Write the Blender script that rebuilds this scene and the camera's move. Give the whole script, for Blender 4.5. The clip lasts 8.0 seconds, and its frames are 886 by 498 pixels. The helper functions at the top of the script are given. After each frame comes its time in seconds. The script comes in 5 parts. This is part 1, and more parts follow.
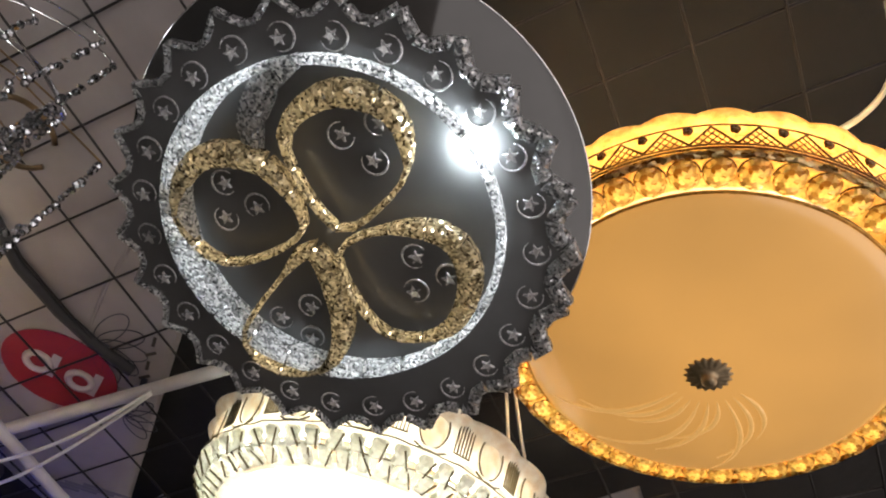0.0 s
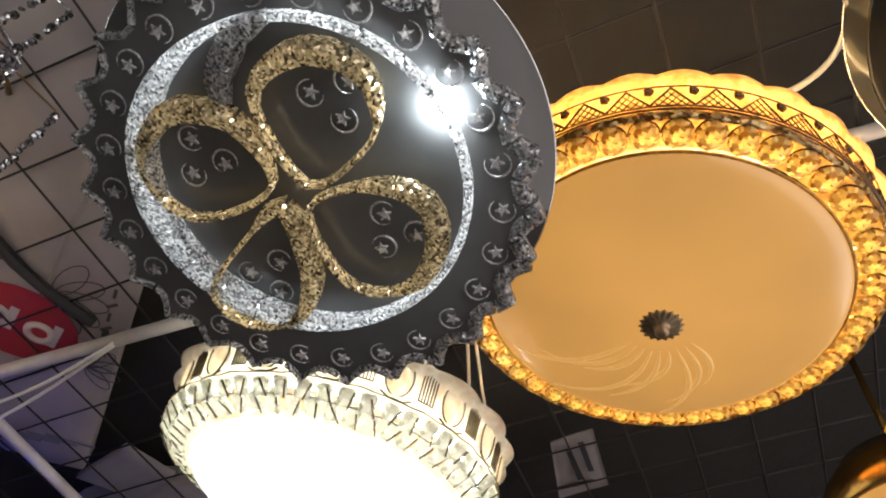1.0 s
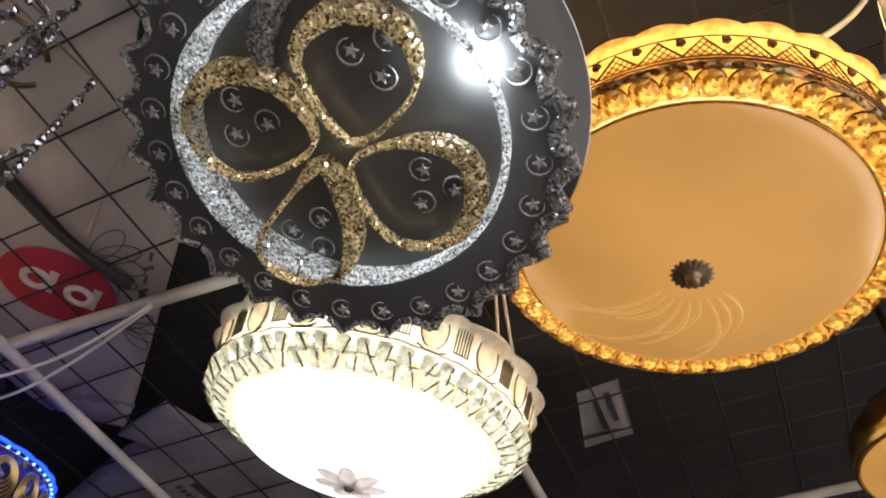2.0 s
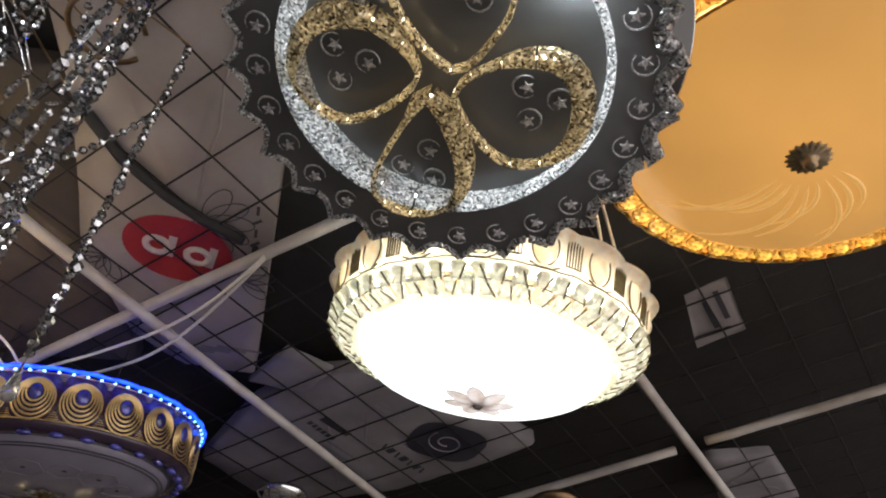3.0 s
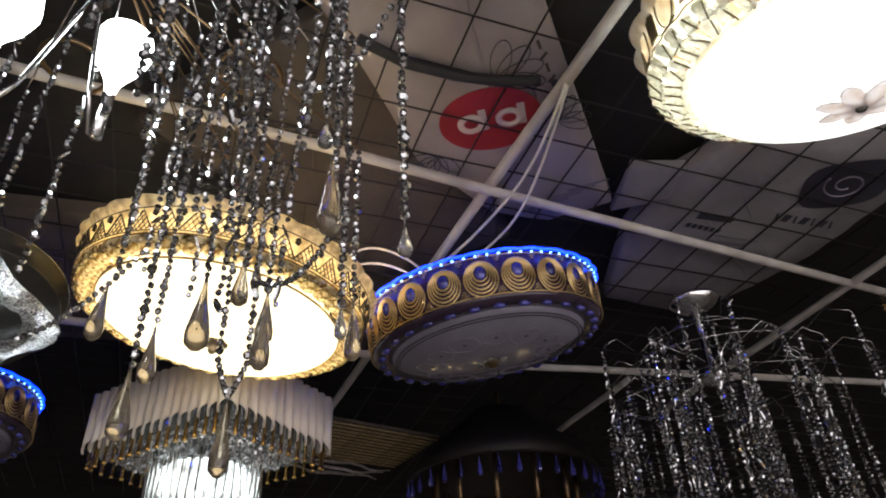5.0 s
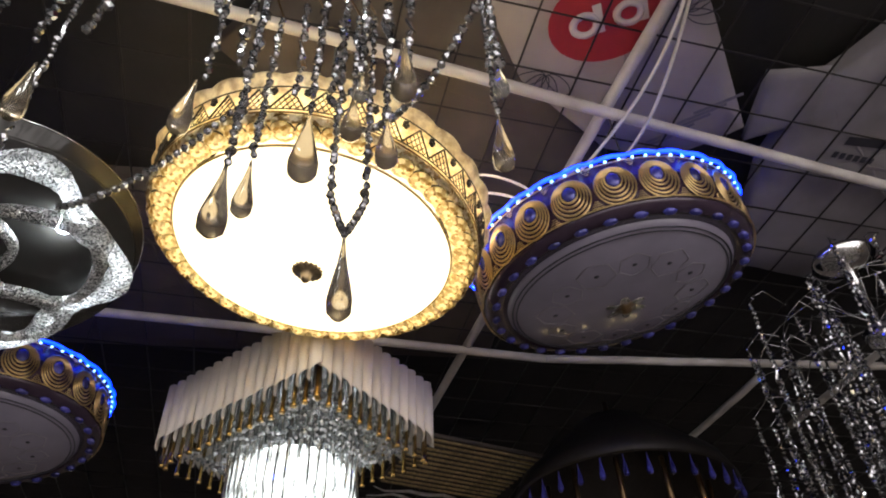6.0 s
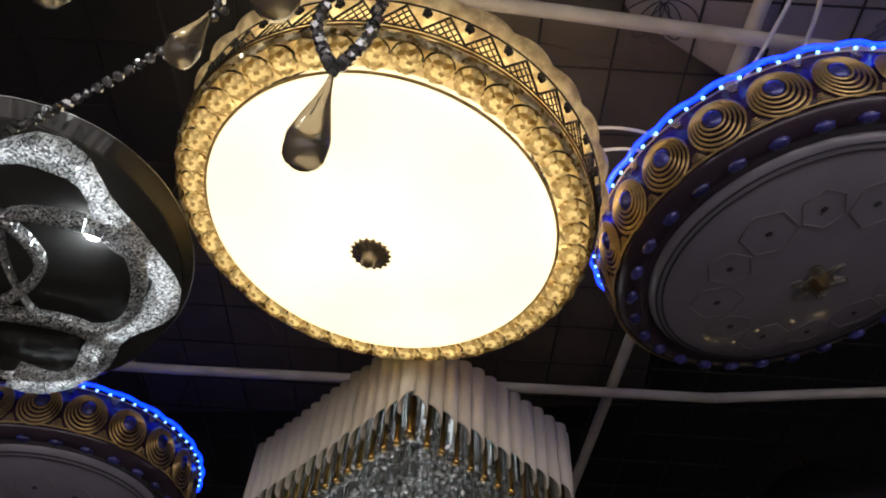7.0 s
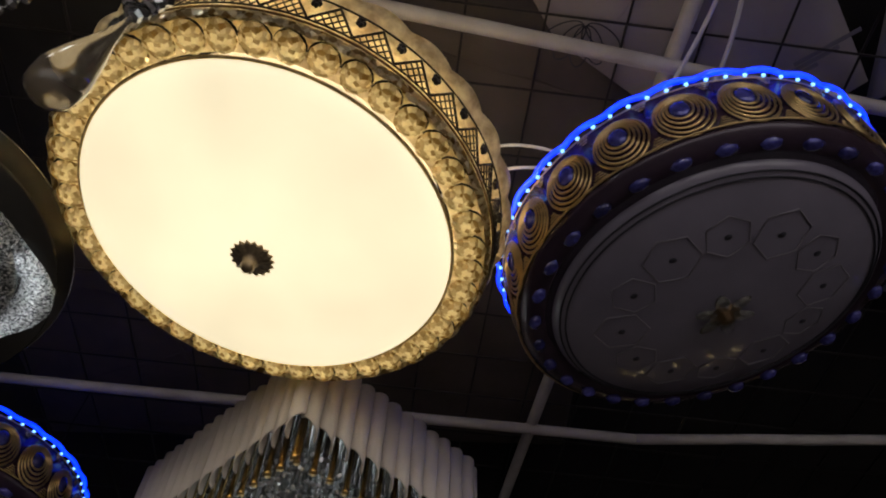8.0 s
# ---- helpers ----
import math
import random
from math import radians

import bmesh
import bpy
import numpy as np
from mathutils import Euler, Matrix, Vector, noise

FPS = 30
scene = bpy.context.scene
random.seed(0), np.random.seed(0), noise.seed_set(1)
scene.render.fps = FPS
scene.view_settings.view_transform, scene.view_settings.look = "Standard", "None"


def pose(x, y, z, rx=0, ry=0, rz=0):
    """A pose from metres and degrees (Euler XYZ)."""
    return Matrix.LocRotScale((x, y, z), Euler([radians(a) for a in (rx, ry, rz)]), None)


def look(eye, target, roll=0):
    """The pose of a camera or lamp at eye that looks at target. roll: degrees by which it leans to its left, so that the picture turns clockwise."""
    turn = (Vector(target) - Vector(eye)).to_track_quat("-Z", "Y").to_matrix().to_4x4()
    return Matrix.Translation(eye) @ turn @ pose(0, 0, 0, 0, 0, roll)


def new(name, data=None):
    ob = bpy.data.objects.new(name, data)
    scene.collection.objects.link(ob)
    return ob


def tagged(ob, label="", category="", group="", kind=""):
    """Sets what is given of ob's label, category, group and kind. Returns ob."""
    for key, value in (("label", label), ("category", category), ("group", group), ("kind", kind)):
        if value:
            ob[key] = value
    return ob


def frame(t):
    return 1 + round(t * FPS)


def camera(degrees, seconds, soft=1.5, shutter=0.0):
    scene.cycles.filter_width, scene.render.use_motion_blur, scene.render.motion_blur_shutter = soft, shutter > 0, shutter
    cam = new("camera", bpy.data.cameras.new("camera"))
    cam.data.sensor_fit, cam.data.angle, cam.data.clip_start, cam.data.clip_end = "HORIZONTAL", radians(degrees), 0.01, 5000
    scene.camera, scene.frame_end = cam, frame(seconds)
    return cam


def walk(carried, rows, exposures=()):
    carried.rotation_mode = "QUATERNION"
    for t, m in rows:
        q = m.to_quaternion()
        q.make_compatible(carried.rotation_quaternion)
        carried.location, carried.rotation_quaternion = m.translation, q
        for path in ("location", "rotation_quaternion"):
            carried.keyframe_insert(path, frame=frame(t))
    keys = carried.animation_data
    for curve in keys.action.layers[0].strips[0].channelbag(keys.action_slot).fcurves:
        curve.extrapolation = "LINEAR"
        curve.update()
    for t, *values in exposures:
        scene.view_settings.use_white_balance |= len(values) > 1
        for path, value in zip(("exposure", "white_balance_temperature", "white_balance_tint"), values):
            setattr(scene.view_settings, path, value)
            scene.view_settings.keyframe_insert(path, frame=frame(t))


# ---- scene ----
cam = camera(64.0, 8.0, 2.0)
PATH = [
    (0, (-0.225, -0.684, 1.64), (0.675, -0.185, 3.354), 5.6),
    (0.5, (-0.234, -0.682, 1.637), (0.765, -0.22, 3.307), 2.8),
    (1, (-0.244, -0.682, 1.63), (0.818, -0.246, 3.268), 0.2),
    (2.3, (-0.265, -0.652, 1.606), (0.893, -0.1, 3.141), 0.3),
    (2.5, (-0.27, -0.647, 1.604), (0.905, -0.053, 3.11), -0.0),
    (3, (-0.284, -0.625, 1.594), (0.879, 0.136, 3.032), 0.2),
    (3.5, (-0.288, -0.596, 1.576), (0.829, 0.394, 2.907), -0.7),
    (4, (-0.258, -0.564, 1.554), (0.783, 0.644, 2.76), -0.2),
    (4.5, (-0.225, -0.564, 1.546), (0.748, 0.742, 2.707), -0.9),
    (5, (-0.237, -0.579, 1.548), (0.36, 0.942, 2.701), -3.1),
    (5.2, (-0.246, -0.547, 1.537), (0.242, 1.013, 2.689), -2.0),
    (6.3, (-0.237, -0.081, 1.43), (0.113, 1.261, 2.87), -3.0),
    (6.5, (-0.203, -0.014, 1.464), (0.042, 1.298, 2.954), -1.2),
    (7, (-0.118, 0.099, 1.525), (-0.139, 1.386, 3.056), 4.1),
    (7.5, (-0.094, 0.124, 1.535), (-0.182, 1.377, 3.091), 5.5),
    (8, (-0.03, 0.15, 1.548), (0.046, 1.344, 3.151), 3.6),
]
walk(cam, [(t, look(eye, target, roll)) for t, eye, target, roll in PATH], exposures=[(0, 0.25), (1.2, 0.22), (2.5, 0.12), (3.0, 0.24), (3.5, 0.55), (4.0, 0.52), (4.5, 0.34), (5.0, 0.24), (5.8, 0.45), (6.5, 0.68), (7.0, -0.33), (7.5, -0.52), (8.0, -0.95)])

# ---------------------------------------------------------------- light
world = bpy.data.worlds.new("world")
scene.world = world
world.use_nodes = True
# even fill light, added to lift the undersides of the lamps
world.node_tree.nodes["Background"].inputs[0].default_value = (0.52, 0.48, 0.47, 1)
world.node_tree.nodes["Background"].inputs[1].default_value = 3.8

# ---------------------------------------------------------------- materials


def nodes_of(name):
    m = bpy.data.materials.new(name)
    m.use_nodes = True
    nt = m.node_tree
    return m, nt, nt.nodes["Principled BSDF"]


def surface(name, colour, rough=0.5, metal=0.0, trans=0.0, spots=None, scale=30.0, amount=0.35, bump=0.0, bump_scale=200.0,
            emit=None, power=0.0, ior=1.45, rand=0.0, coat=0.0):
    """A surface with two scales of variation: broad stains and fine grain."""
    m, nt, b = nodes_of(name)
    L = nt.links
    tc = nt.nodes.new("ShaderNodeTexCoord")
    n1 = nt.nodes.new("ShaderNodeTexNoise")
    n1.inputs["Scale"].default_value, n1.inputs["Detail"].default_value = scale, 6
    n2 = nt.nodes.new("ShaderNodeTexNoise")
    n2.inputs["Scale"].default_value, n2.inputs["Detail"].default_value = scale * 0.17, 3
    L.new(tc.outputs["Object"], n1.inputs["Vector"])
    L.new(tc.outputs["Object"], n2.inputs["Vector"])
    mul = nt.nodes.new("ShaderNodeMath")
    mul.operation = "MULTIPLY"
    L.new(n1.outputs["Fac"], mul.inputs[0])
    L.new(n2.outputs["Fac"], mul.inputs[1])
    ramp = nt.nodes.new("ShaderNodeValToRGB")
    ramp.color_ramp.elements[0].position, ramp.color_ramp.elements[1].position = 0.1, 0.42
    dark = spots or tuple(c * (1 - amount) for c in colour)
    ramp.color_ramp.elements[0].color, ramp.color_ramp.elements[1].color = (*dark, 1), (*colour, 1)
    L.new(mul.outputs[0], ramp.inputs[0])
    out = ramp.outputs[0]
    if rand:
        info = nt.nodes.new("ShaderNodeObjectInfo")
        hsv = nt.nodes.new("ShaderNodeHueSaturation")
        mr = nt.nodes.new("ShaderNodeMapRange")
        mr.inputs["To Min"].default_value, mr.inputs["To Max"].default_value = 1 - rand, 1 + rand
        L.new(info.outputs["Random"], mr.inputs["Value"])
        L.new(mr.outputs[0], hsv.inputs["Value"])
        L.new(out, hsv.inputs["Color"])
        out = hsv.outputs[0]
    L.new(out, b.inputs["Base Color"])
    b.inputs["Roughness"].default_value, b.inputs["Metallic"].default_value = rough, metal
    b.inputs["Transmission Weight"].default_value, b.inputs["IOR"].default_value = trans, ior
    b.inputs["Coat Weight"].default_value = coat
    if bump:
        n3 = nt.nodes.new("ShaderNodeTexNoise")
        n3.inputs["Scale"].default_value, n3.inputs["Detail"].default_value = bump_scale, 4
        L.new(tc.outputs["Object"], n3.inputs["Vector"])
        bp = nt.nodes.new("ShaderNodeBump")
        bp.inputs["Strength"].default_value, bp.inputs["Distance"].default_value = bump, 0.004
        L.new(n3.outputs["Fac"], bp.inputs["Height"])
        L.new(bp.outputs[0], b.inputs["Normal"])
    if emit:
        b.inputs["Emission Color"].default_value, b.inputs["Emission Strength"].default_value = (*emit, 1), power
    return m


def glowing_glass(name, colour, emit, power, cloud=0.12, freq=7.0, fade=0.0, radius=0.22):
    """Frosted glass lit from inside, a little uneven; fade: how much less it gives at its rim than over the lamp inside."""
    m, nt, b = nodes_of(name)
    tc = nt.nodes.new("ShaderNodeTexCoord")
    n = nt.nodes.new("ShaderNodeTexNoise")
    n.inputs["Scale"].default_value, n.inputs["Detail"].default_value = freq, 2
    mr = nt.nodes.new("ShaderNodeMapRange")
    mr.inputs["From Min"].default_value, mr.inputs["From Max"].default_value = 0.25, 0.75
    mr.inputs["To Min"].default_value, mr.inputs["To Max"].default_value = power * (1 - cloud), power * (1 + cloud)
    nt.links.new(tc.outputs["Object"], n.inputs["Vector"])
    nt.links.new(n.outputs["Fac"], mr.inputs["Value"])
    out = mr.outputs[0]
    if fade:
        ln = nt.nodes.new("ShaderNodeVectorMath")
        ln.operation = "LENGTH"
        nt.links.new(tc.outputs["Object"], ln.inputs[0])
        fr = nt.nodes.new("ShaderNodeMapRange")
        fr.interpolation_type = "SMOOTHSTEP"
        fr.inputs["From Min"].default_value, fr.inputs["From Max"].default_value = radius * 0.25, radius * 1.05
        fr.inputs["To Min"].default_value, fr.inputs["To Max"].default_value = 1.0, 1.0 - fade
        nt.links.new(ln.outputs["Value"], fr.inputs["Value"])
        mu = nt.nodes.new("ShaderNodeMath")
        mu.operation = "MULTIPLY"
        nt.links.new(out, mu.inputs[0])
        nt.links.new(fr.outputs[0], mu.inputs[1])
        out = mu.outputs[0]
    nt.links.new(out, b.inputs["Emission Strength"])
    b.inputs["Base Color"].default_value, b.inputs["Emission Color"].default_value = (*colour, 1), (*emit, 1)
    b.inputs["Roughness"].default_value = 0.22
    return m


def crystal(name, a, c, rough=0.12, size=240.0, metal=0.6, strength=1.2, power=1.0, through_=0.5):
    """Crushed-ice acrylic: many small facets, their sparkle put into the colour and the normals."""
    m, nt, b = nodes_of(name)
    L = nt.links
    tc = nt.nodes.new("ShaderNodeTexCoord")
    v = nt.nodes.new("ShaderNodeTexVoronoi")
    v.inputs["Scale"].default_value = size
    L.new(tc.outputs["Object"], v.inputs["Vector"])
    sep = nt.nodes.new("ShaderNodeSeparateColor")
    L.new(v.outputs["Color"], sep.inputs[0])
    # glints painted per cell: the facet colour runs from dark to bright
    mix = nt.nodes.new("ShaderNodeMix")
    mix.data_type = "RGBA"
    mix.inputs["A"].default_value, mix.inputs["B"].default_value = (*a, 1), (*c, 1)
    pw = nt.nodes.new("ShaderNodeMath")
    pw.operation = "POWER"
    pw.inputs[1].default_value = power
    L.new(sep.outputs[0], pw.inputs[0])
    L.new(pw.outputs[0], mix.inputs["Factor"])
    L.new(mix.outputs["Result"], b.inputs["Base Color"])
    add = nt.nodes.new("ShaderNodeVectorMath")
    add.operation = "MULTIPLY_ADD"
    sub = nt.nodes.new("ShaderNodeVectorMath")
    sub.operation = "SUBTRACT"
    sub.inputs[1].default_value = (0.5, 0.5, 0.5)
    L.new(v.outputs["Color"], sub.inputs[0])
    geo = nt.nodes.new("ShaderNodeNewGeometry")
    add.inputs[1].default_value = (strength,) * 3
    L.new(sub.outputs[0], add.inputs[0])
    L.new(geo.outputs["Normal"], add.inputs[2])
    nrm = nt.nodes.new("ShaderNodeVectorMath")
    nrm.operation = "NORMALIZE"
    L.new(add.outputs[0], nrm.inputs[0])
    L.new(nrm.outputs[0], b.inputs["Normal"])
    b.inputs["Roughness"].default_value, b.inputs["Metallic"].default_value = rough, metal
    tr = nt.nodes.new("ShaderNodeBsdfTranslucent")
    L.new(mix.outputs["Result"], tr.inputs["Color"])
    L.new(nrm.outputs[0], tr.inputs["Normal"])
    ms = nt.nodes.new("ShaderNodeMixShader")
    ms.inputs[0].default_value = through_
    L.new(b.outputs[0], ms.inputs[1])
    L.new(tr.outputs[0], ms.inputs[2])
    L.new(ms.outputs[0], nt.nodes["Material Output"].inputs["Surface"])
    return m


def lit_acrylic(name, colour, rough=0.18, through_=0.6, bump=0.5, bump_scale=90.0, dim=0.55):
    """Moulded clear plastic: it lets the light behind it shine through, scattered, and has a gloss. Lighter patches in
    its colour stand in for highlights.
    """
    m, nt, b = nodes_of(name)
    L = nt.links
    out = nt.nodes["Material Output"]
    tr = nt.nodes.new("ShaderNodeBsdfTranslucent")
    mixs = nt.nodes.new("ShaderNodeMixShader")
    mixs.inputs[0].default_value = through_
    b.inputs["Roughness"].default_value = rough
    tc = nt.nodes.new("ShaderNodeTexCoord")
    v = nt.nodes.new("ShaderNodeTexNoise")
    v.inputs["Scale"].default_value, v.inputs["Detail"].default_value = 55.0, 4
    L.new(tc.outputs["Object"], v.inputs["Vector"])
    # highlight patches painted by noise; dim sets how dark the rest goes
    ramp = nt.nodes.new("ShaderNodeValToRGB")
    ramp.color_ramp.elements[0].position, ramp.color_ramp.elements[1].position = 0.36, 0.62
    ramp.color_ramp.elements[0].color = (colour[0] * dim, colour[1] * dim * 0.9, colour[2] * dim * 0.8, 1)
    ramp.color_ramp.elements[1].color = (*colour, 1)
    L.new(v.outputs["Fac"], ramp.inputs[0])
    L.new(ramp.outputs[0], tr.inputs["Color"])
    L.new(ramp.outputs[0], b.inputs["Base Color"])
    n = nt.nodes.new("ShaderNodeTexNoise")
    n.inputs["Scale"].default_value, n.inputs["Detail"].default_value = bump_scale, 3
    bp = nt.nodes.new("ShaderNodeBump")
    bp.inputs["Strength"].default_value, bp.inputs["Distance"].default_value = bump, 0.006
    L.new(tc.outputs["Object"], n.inputs["Vector"])
    L.new(n.outputs["Fac"], bp.inputs["Height"])
    L.new(bp.outputs[0], b.inputs["Normal"])
    L.new(b.outputs[0], mixs.inputs[1])
    L.new(tr.outputs[0], mixs.inputs[2])
    L.new(mixs.outputs[0], out.inputs["Surface"])
    return m


CONCRETE = surface("dark tarpaulin", (0.017, 0.015, 0.014), 0.85, spots=(0.007, 0.006, 0.006), scale=6, bump=0.5, bump_scale=30)
WALL = surface("painted wall", (0.22, 0.19, 0.17), 0.8, scale=4, bump=0.2, bump_scale=60)
FLOOR = surface("worn floor tile", (0.52, 0.48, 0.44), 0.4, scale=3, bump=0.1)
STEEL = surface("dark steel wire", (0.03, 0.026, 0.025), 0.55, 0.6, scale=80)
PIPE = surface("white painted tube", (0.62, 0.59, 0.56), 0.5, spots=(0.34, 0.30, 0.27), scale=14, bump=0.15)
SACK = surface("printed white sack", (0.35, 0.31, 0.315), 0.6, spots=(0.21, 0.18, 0.185), scale=7, bump=0.6, bump_scale=14)
SACK_GREY = surface("dusty grey sack", (0.29, 0.27, 0.29), 0.7, spots=(0.16, 0.145, 0.155), scale=9, bump=0.6, bump_scale=16)
SACK_BROWN = surface("brown paper sack", (0.085, 0.068, 0.058), 0.8, spots=(0.04, 0.032, 0.028), scale=9, bump=0.6, bump_scale=16)
RED = surface("red print", (0.27, 0.014, 0.02), 0.55, amount=0.25, scale=20)
INK = surface("dark print", (0.035, 0.034, 0.05), 0.6, scale=30)
INK_GREY = surface("grey print", (0.22, 0.20, 0.24), 0.6, scale=30)
PAPER = surface("pale print", (0.46, 0.42, 0.42), 0.6, amount=0.2, scale=30)
DARK_STRIP = surface("black strip", (0.03, 0.028, 0.03), 0.7, scale=20)
CABLE = surface("white cable sheath", (0.70, 0.67, 0.60), 0.45, amount=0.2, scale=40)
BRASS = surface("brass", (0.62, 0.40, 0.13), 0.25, 1.0, scale=60, amount=0.4)
GOLD_LINE = surface("gilded line", (0.86, 0.62, 0.30), 0.28, 0.8, scale=60, amount=0.3)
BRONZE = surface("bronze", (0.20, 0.13, 0.07), 0.35, 0.9, scale=60)
CHROME = surface("chrome", (0.75, 0.76, 0.78), 0.12, 1.0, scale=50, amount=0.2)
BLACK_LINE = surface("black lacquer line", (0.02, 0.016, 0.012), 0.4, scale=50)
SMOKED = surface("smoked mirror glass", (0.17, 0.172, 0.175), 0.34, 0.35, scale=12, amount=0.3, coat=0.6)
SMOKED_BACK = surface("dark clear smoked glass", (0.05, 0.047, 0.045), 0.08, 0.1, scale=12, amount=0.3)
PLUM = surface("plum plastic", (0.055, 0.035, 0.06), 0.25, 0.2, scale=20, coat=0.3)
FROST_DARK = surface("unlit frosted glass", (0.25, 0.23, 0.30), 0.22, spots=(0.185, 0.17, 0.225), scale=10, coat=0.4)
WHITE_METAL = surface("white enamel", (0.72, 0.70, 0.66), 0.4, scale=20, amount=0.15)
CERAMIC = surface("cream half tube", (0.66, 0.60, 0.54), 0.35, scale=22, amount=0.22, rand=0.1, bump=0.1)
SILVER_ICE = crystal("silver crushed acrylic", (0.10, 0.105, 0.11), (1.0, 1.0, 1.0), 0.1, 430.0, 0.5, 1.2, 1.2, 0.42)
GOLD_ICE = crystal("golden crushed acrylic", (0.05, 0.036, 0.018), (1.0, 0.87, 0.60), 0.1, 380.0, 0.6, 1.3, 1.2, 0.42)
SILVER_BEAD = surface("cut silver crystal", (0.62, 0.63, 0.66), 0.07, 0.9, scale=300, amount=0.7, rand=0.35)
GOLD_BEAD = surface("cut golden crystal", (0.50, 0.34, 0.14), 0.1, 0.9, scale=300, amount=0.7, rand=0.35)
SMOKY_DROP = surface("smoky glass drop", (0.50, 0.43, 0.33), 0.02, 0.0, trans=0.82, scale=40, amount=0.25, ior=1.5)
CLEAR_DROP = surface("clear glass rod", (0.74, 0.75, 0.73), 0.03, 0.0, trans=0.9, scale=40, amount=0.1, ior=1.5)
SHELL_WHITE = lit_acrylic("clear moulded acrylic", (0.96, 0.95, 0.88), 0.08, 0.66, 0.9, 60, 0.85)
BLOCK = crystal("clear cut block", (0.45, 0.43, 0.33), (1.0, 1.0, 0.96), 0.06, 130, 0.1, 0.9, 0.7, 0.6)
OVAL = lit_acrylic("clear domed acrylic", (0.98, 0.97, 0.92), 0.08, 0.75, 0.5, 120, 0.9)
OLIVE = surface("olive gilded line", (0.20, 0.16, 0.085), 0.35, 0.5, scale=120, amount=0.5)
TAN = surface("tan lacquered metal", (0.42, 0.25, 0.13), 0.5, scale=20)
AGED = surface("aged brass", (0.40, 0.30, 0.18), 0.42, 0.6, scale=120, amount=0.6)
SHELL_WARM = lit_acrylic("warm moulded acrylic", (0.97, 0.90, 0.70), through_=0.6)
SHELL_AMBER = lit_acrylic("amber moulded acrylic", (1.0, 0.80, 0.46), through_=0.62)
BEAD_WARM = crystal("clear warm cut cabochon", (0.26, 0.165, 0.05), (1.0, 0.92, 0.66), 0.06, 170, 0.4, 1.1, 1.2, 0.5)
BEAD_AMBER = crystal("clear amber cut cabochon", (0.26, 0.12, 0.015), (1.0, 0.88, 0.46), 0.06, 190, 0.4, 1.1, 1.2, 0.5)
RIM_WARM = surface("gilded rim", (0.72, 0.54, 0.27), 0.35, 0.6, scale=130, amount=0.7, bump=0.5, bump_scale=160)
RIM_AMBER = surface("amber gilded rim", (0.80, 0.46, 0.11), 0.35, 0.6, scale=130, amount=0.7, bump=0.5, bump_scale=160)
# emitters added inside the beads, not lamps of their own
DOT_WARM = glowing_glass("warm glow dot", (0.9, 0.8, 0.6), (1.0, 0.80, 0.44), 9.0, 0.6, 160)
DOT_AMBER = glowing_glass("amber glow dot", (0.9, 0.6, 0.3), (1.0, 0.66, 0.20), 7.0, 0.6, 160)
SILVER_PRINT = crystal("silvery foil print", (0.40, 0.40, 0.42), (1.0, 1.0, 1.0), 0.2, 520.0, 0.5, 0.9, 0.8, 0.1)
LED_SOFT = glowing_glass("cold soft strip", (0.9, 0.9, 0.9), (0.90, 0.97, 1.0), 8.5, 0.8, 40)
LED_SOFT_WARM = glowing_glass("warm soft strip", (0.9, 0.9, 0.8), (1.0, 0.86, 0.62), 4.0, 0.8, 40)
LED_BRIGHT = glowing_glass("bright cold strip", (0.9, 0.9, 0.9), (0.90, 0.97, 1.0), 16.0, 0.7, 40)
PETAL = lit_acrylic("clear lilac plastic", (0.86, 0.84, 0.87), 0.1, 0.75, 0.4, 120, 0.8)
BAND_BROWN = lit_acrylic("smoked plum acrylic", (0.085, 0.045, 0.08), 0.2, 0.35)
# blue glints on rim stones and drops are put into this colour
BLUE_LIT_BEAD = surface("blue and blue-lit cut stone", (0.07, 0.07, 0.36), 0.05, 0.2, scale=200, amount=0.6, coat=0.6, rand=0.5)
DIFF_WHITE = glowing_glass("lit white frosted glass", (0.85, 0.85, 0.8), (0.97, 1.0, 0.95), 1.7, 0.06, 9.0, 0.40, 0.206)
DIFF_WARM = glowing_glass("lit cream frosted glass", (0.85, 0.8, 0.65), (1.0, 0.855, 0.565), 2.05, 0.12, 6.0, 0.10, 0.226)
DIFF_AMBER = glowing_glass("lit amber frosted glass", (0.30, 0.19, 0.08), (1.0, 0.48, 0.115), 0.50, 0.16, 5, 0.14, 0.217)
LED_BLUE = glowing_glass("blue strip", (0.1, 0.2, 0.8), (0.0, 0.018, 1.0), 7.0, 0.7, 60)
LED_BLUE_DOT = glowing_glass("blue diode", (0.2, 0.5, 0.9), (0.16, 0.42, 1.0), 7.0)
LED_AMBER = glowing_glass("amber strip", (0.9, 0.6, 0.3), (1.0, 0.72, 0.36), 36.0, 0.3, 40)
LED_WARM = glowing_glass("warm strip", (0.9, 0.8, 0.6), (1.0, 0.80, 0.48), 27.0, 0.4, 40)
LED_COLD = glowing_glass("cold strip", (0.9, 0.9, 0.9), (0.93, 1.0, 0.96), 23.0, 0.5, 40)
BULB = glowing_glass("lit bulb", (0.9, 0.9, 0.9), (0.95, 1.0, 0.98), 13.0, 0.02)
SPOT = glowing_glass("lit spot diode", (0.9, 0.9, 0.9), (0.86, 0.96, 1.0), 95.0, 0.02)
CORE = glowing_glass("lit crystal core", (0.9, 0.9, 0.9), (0.90, 0.98, 1.0), 1.5, 1.0, 30)
FLAME = glowing_glass("lit candle tip", (0.9, 0.8, 0.5), (1.0, 0.75, 0.35), 4.0)

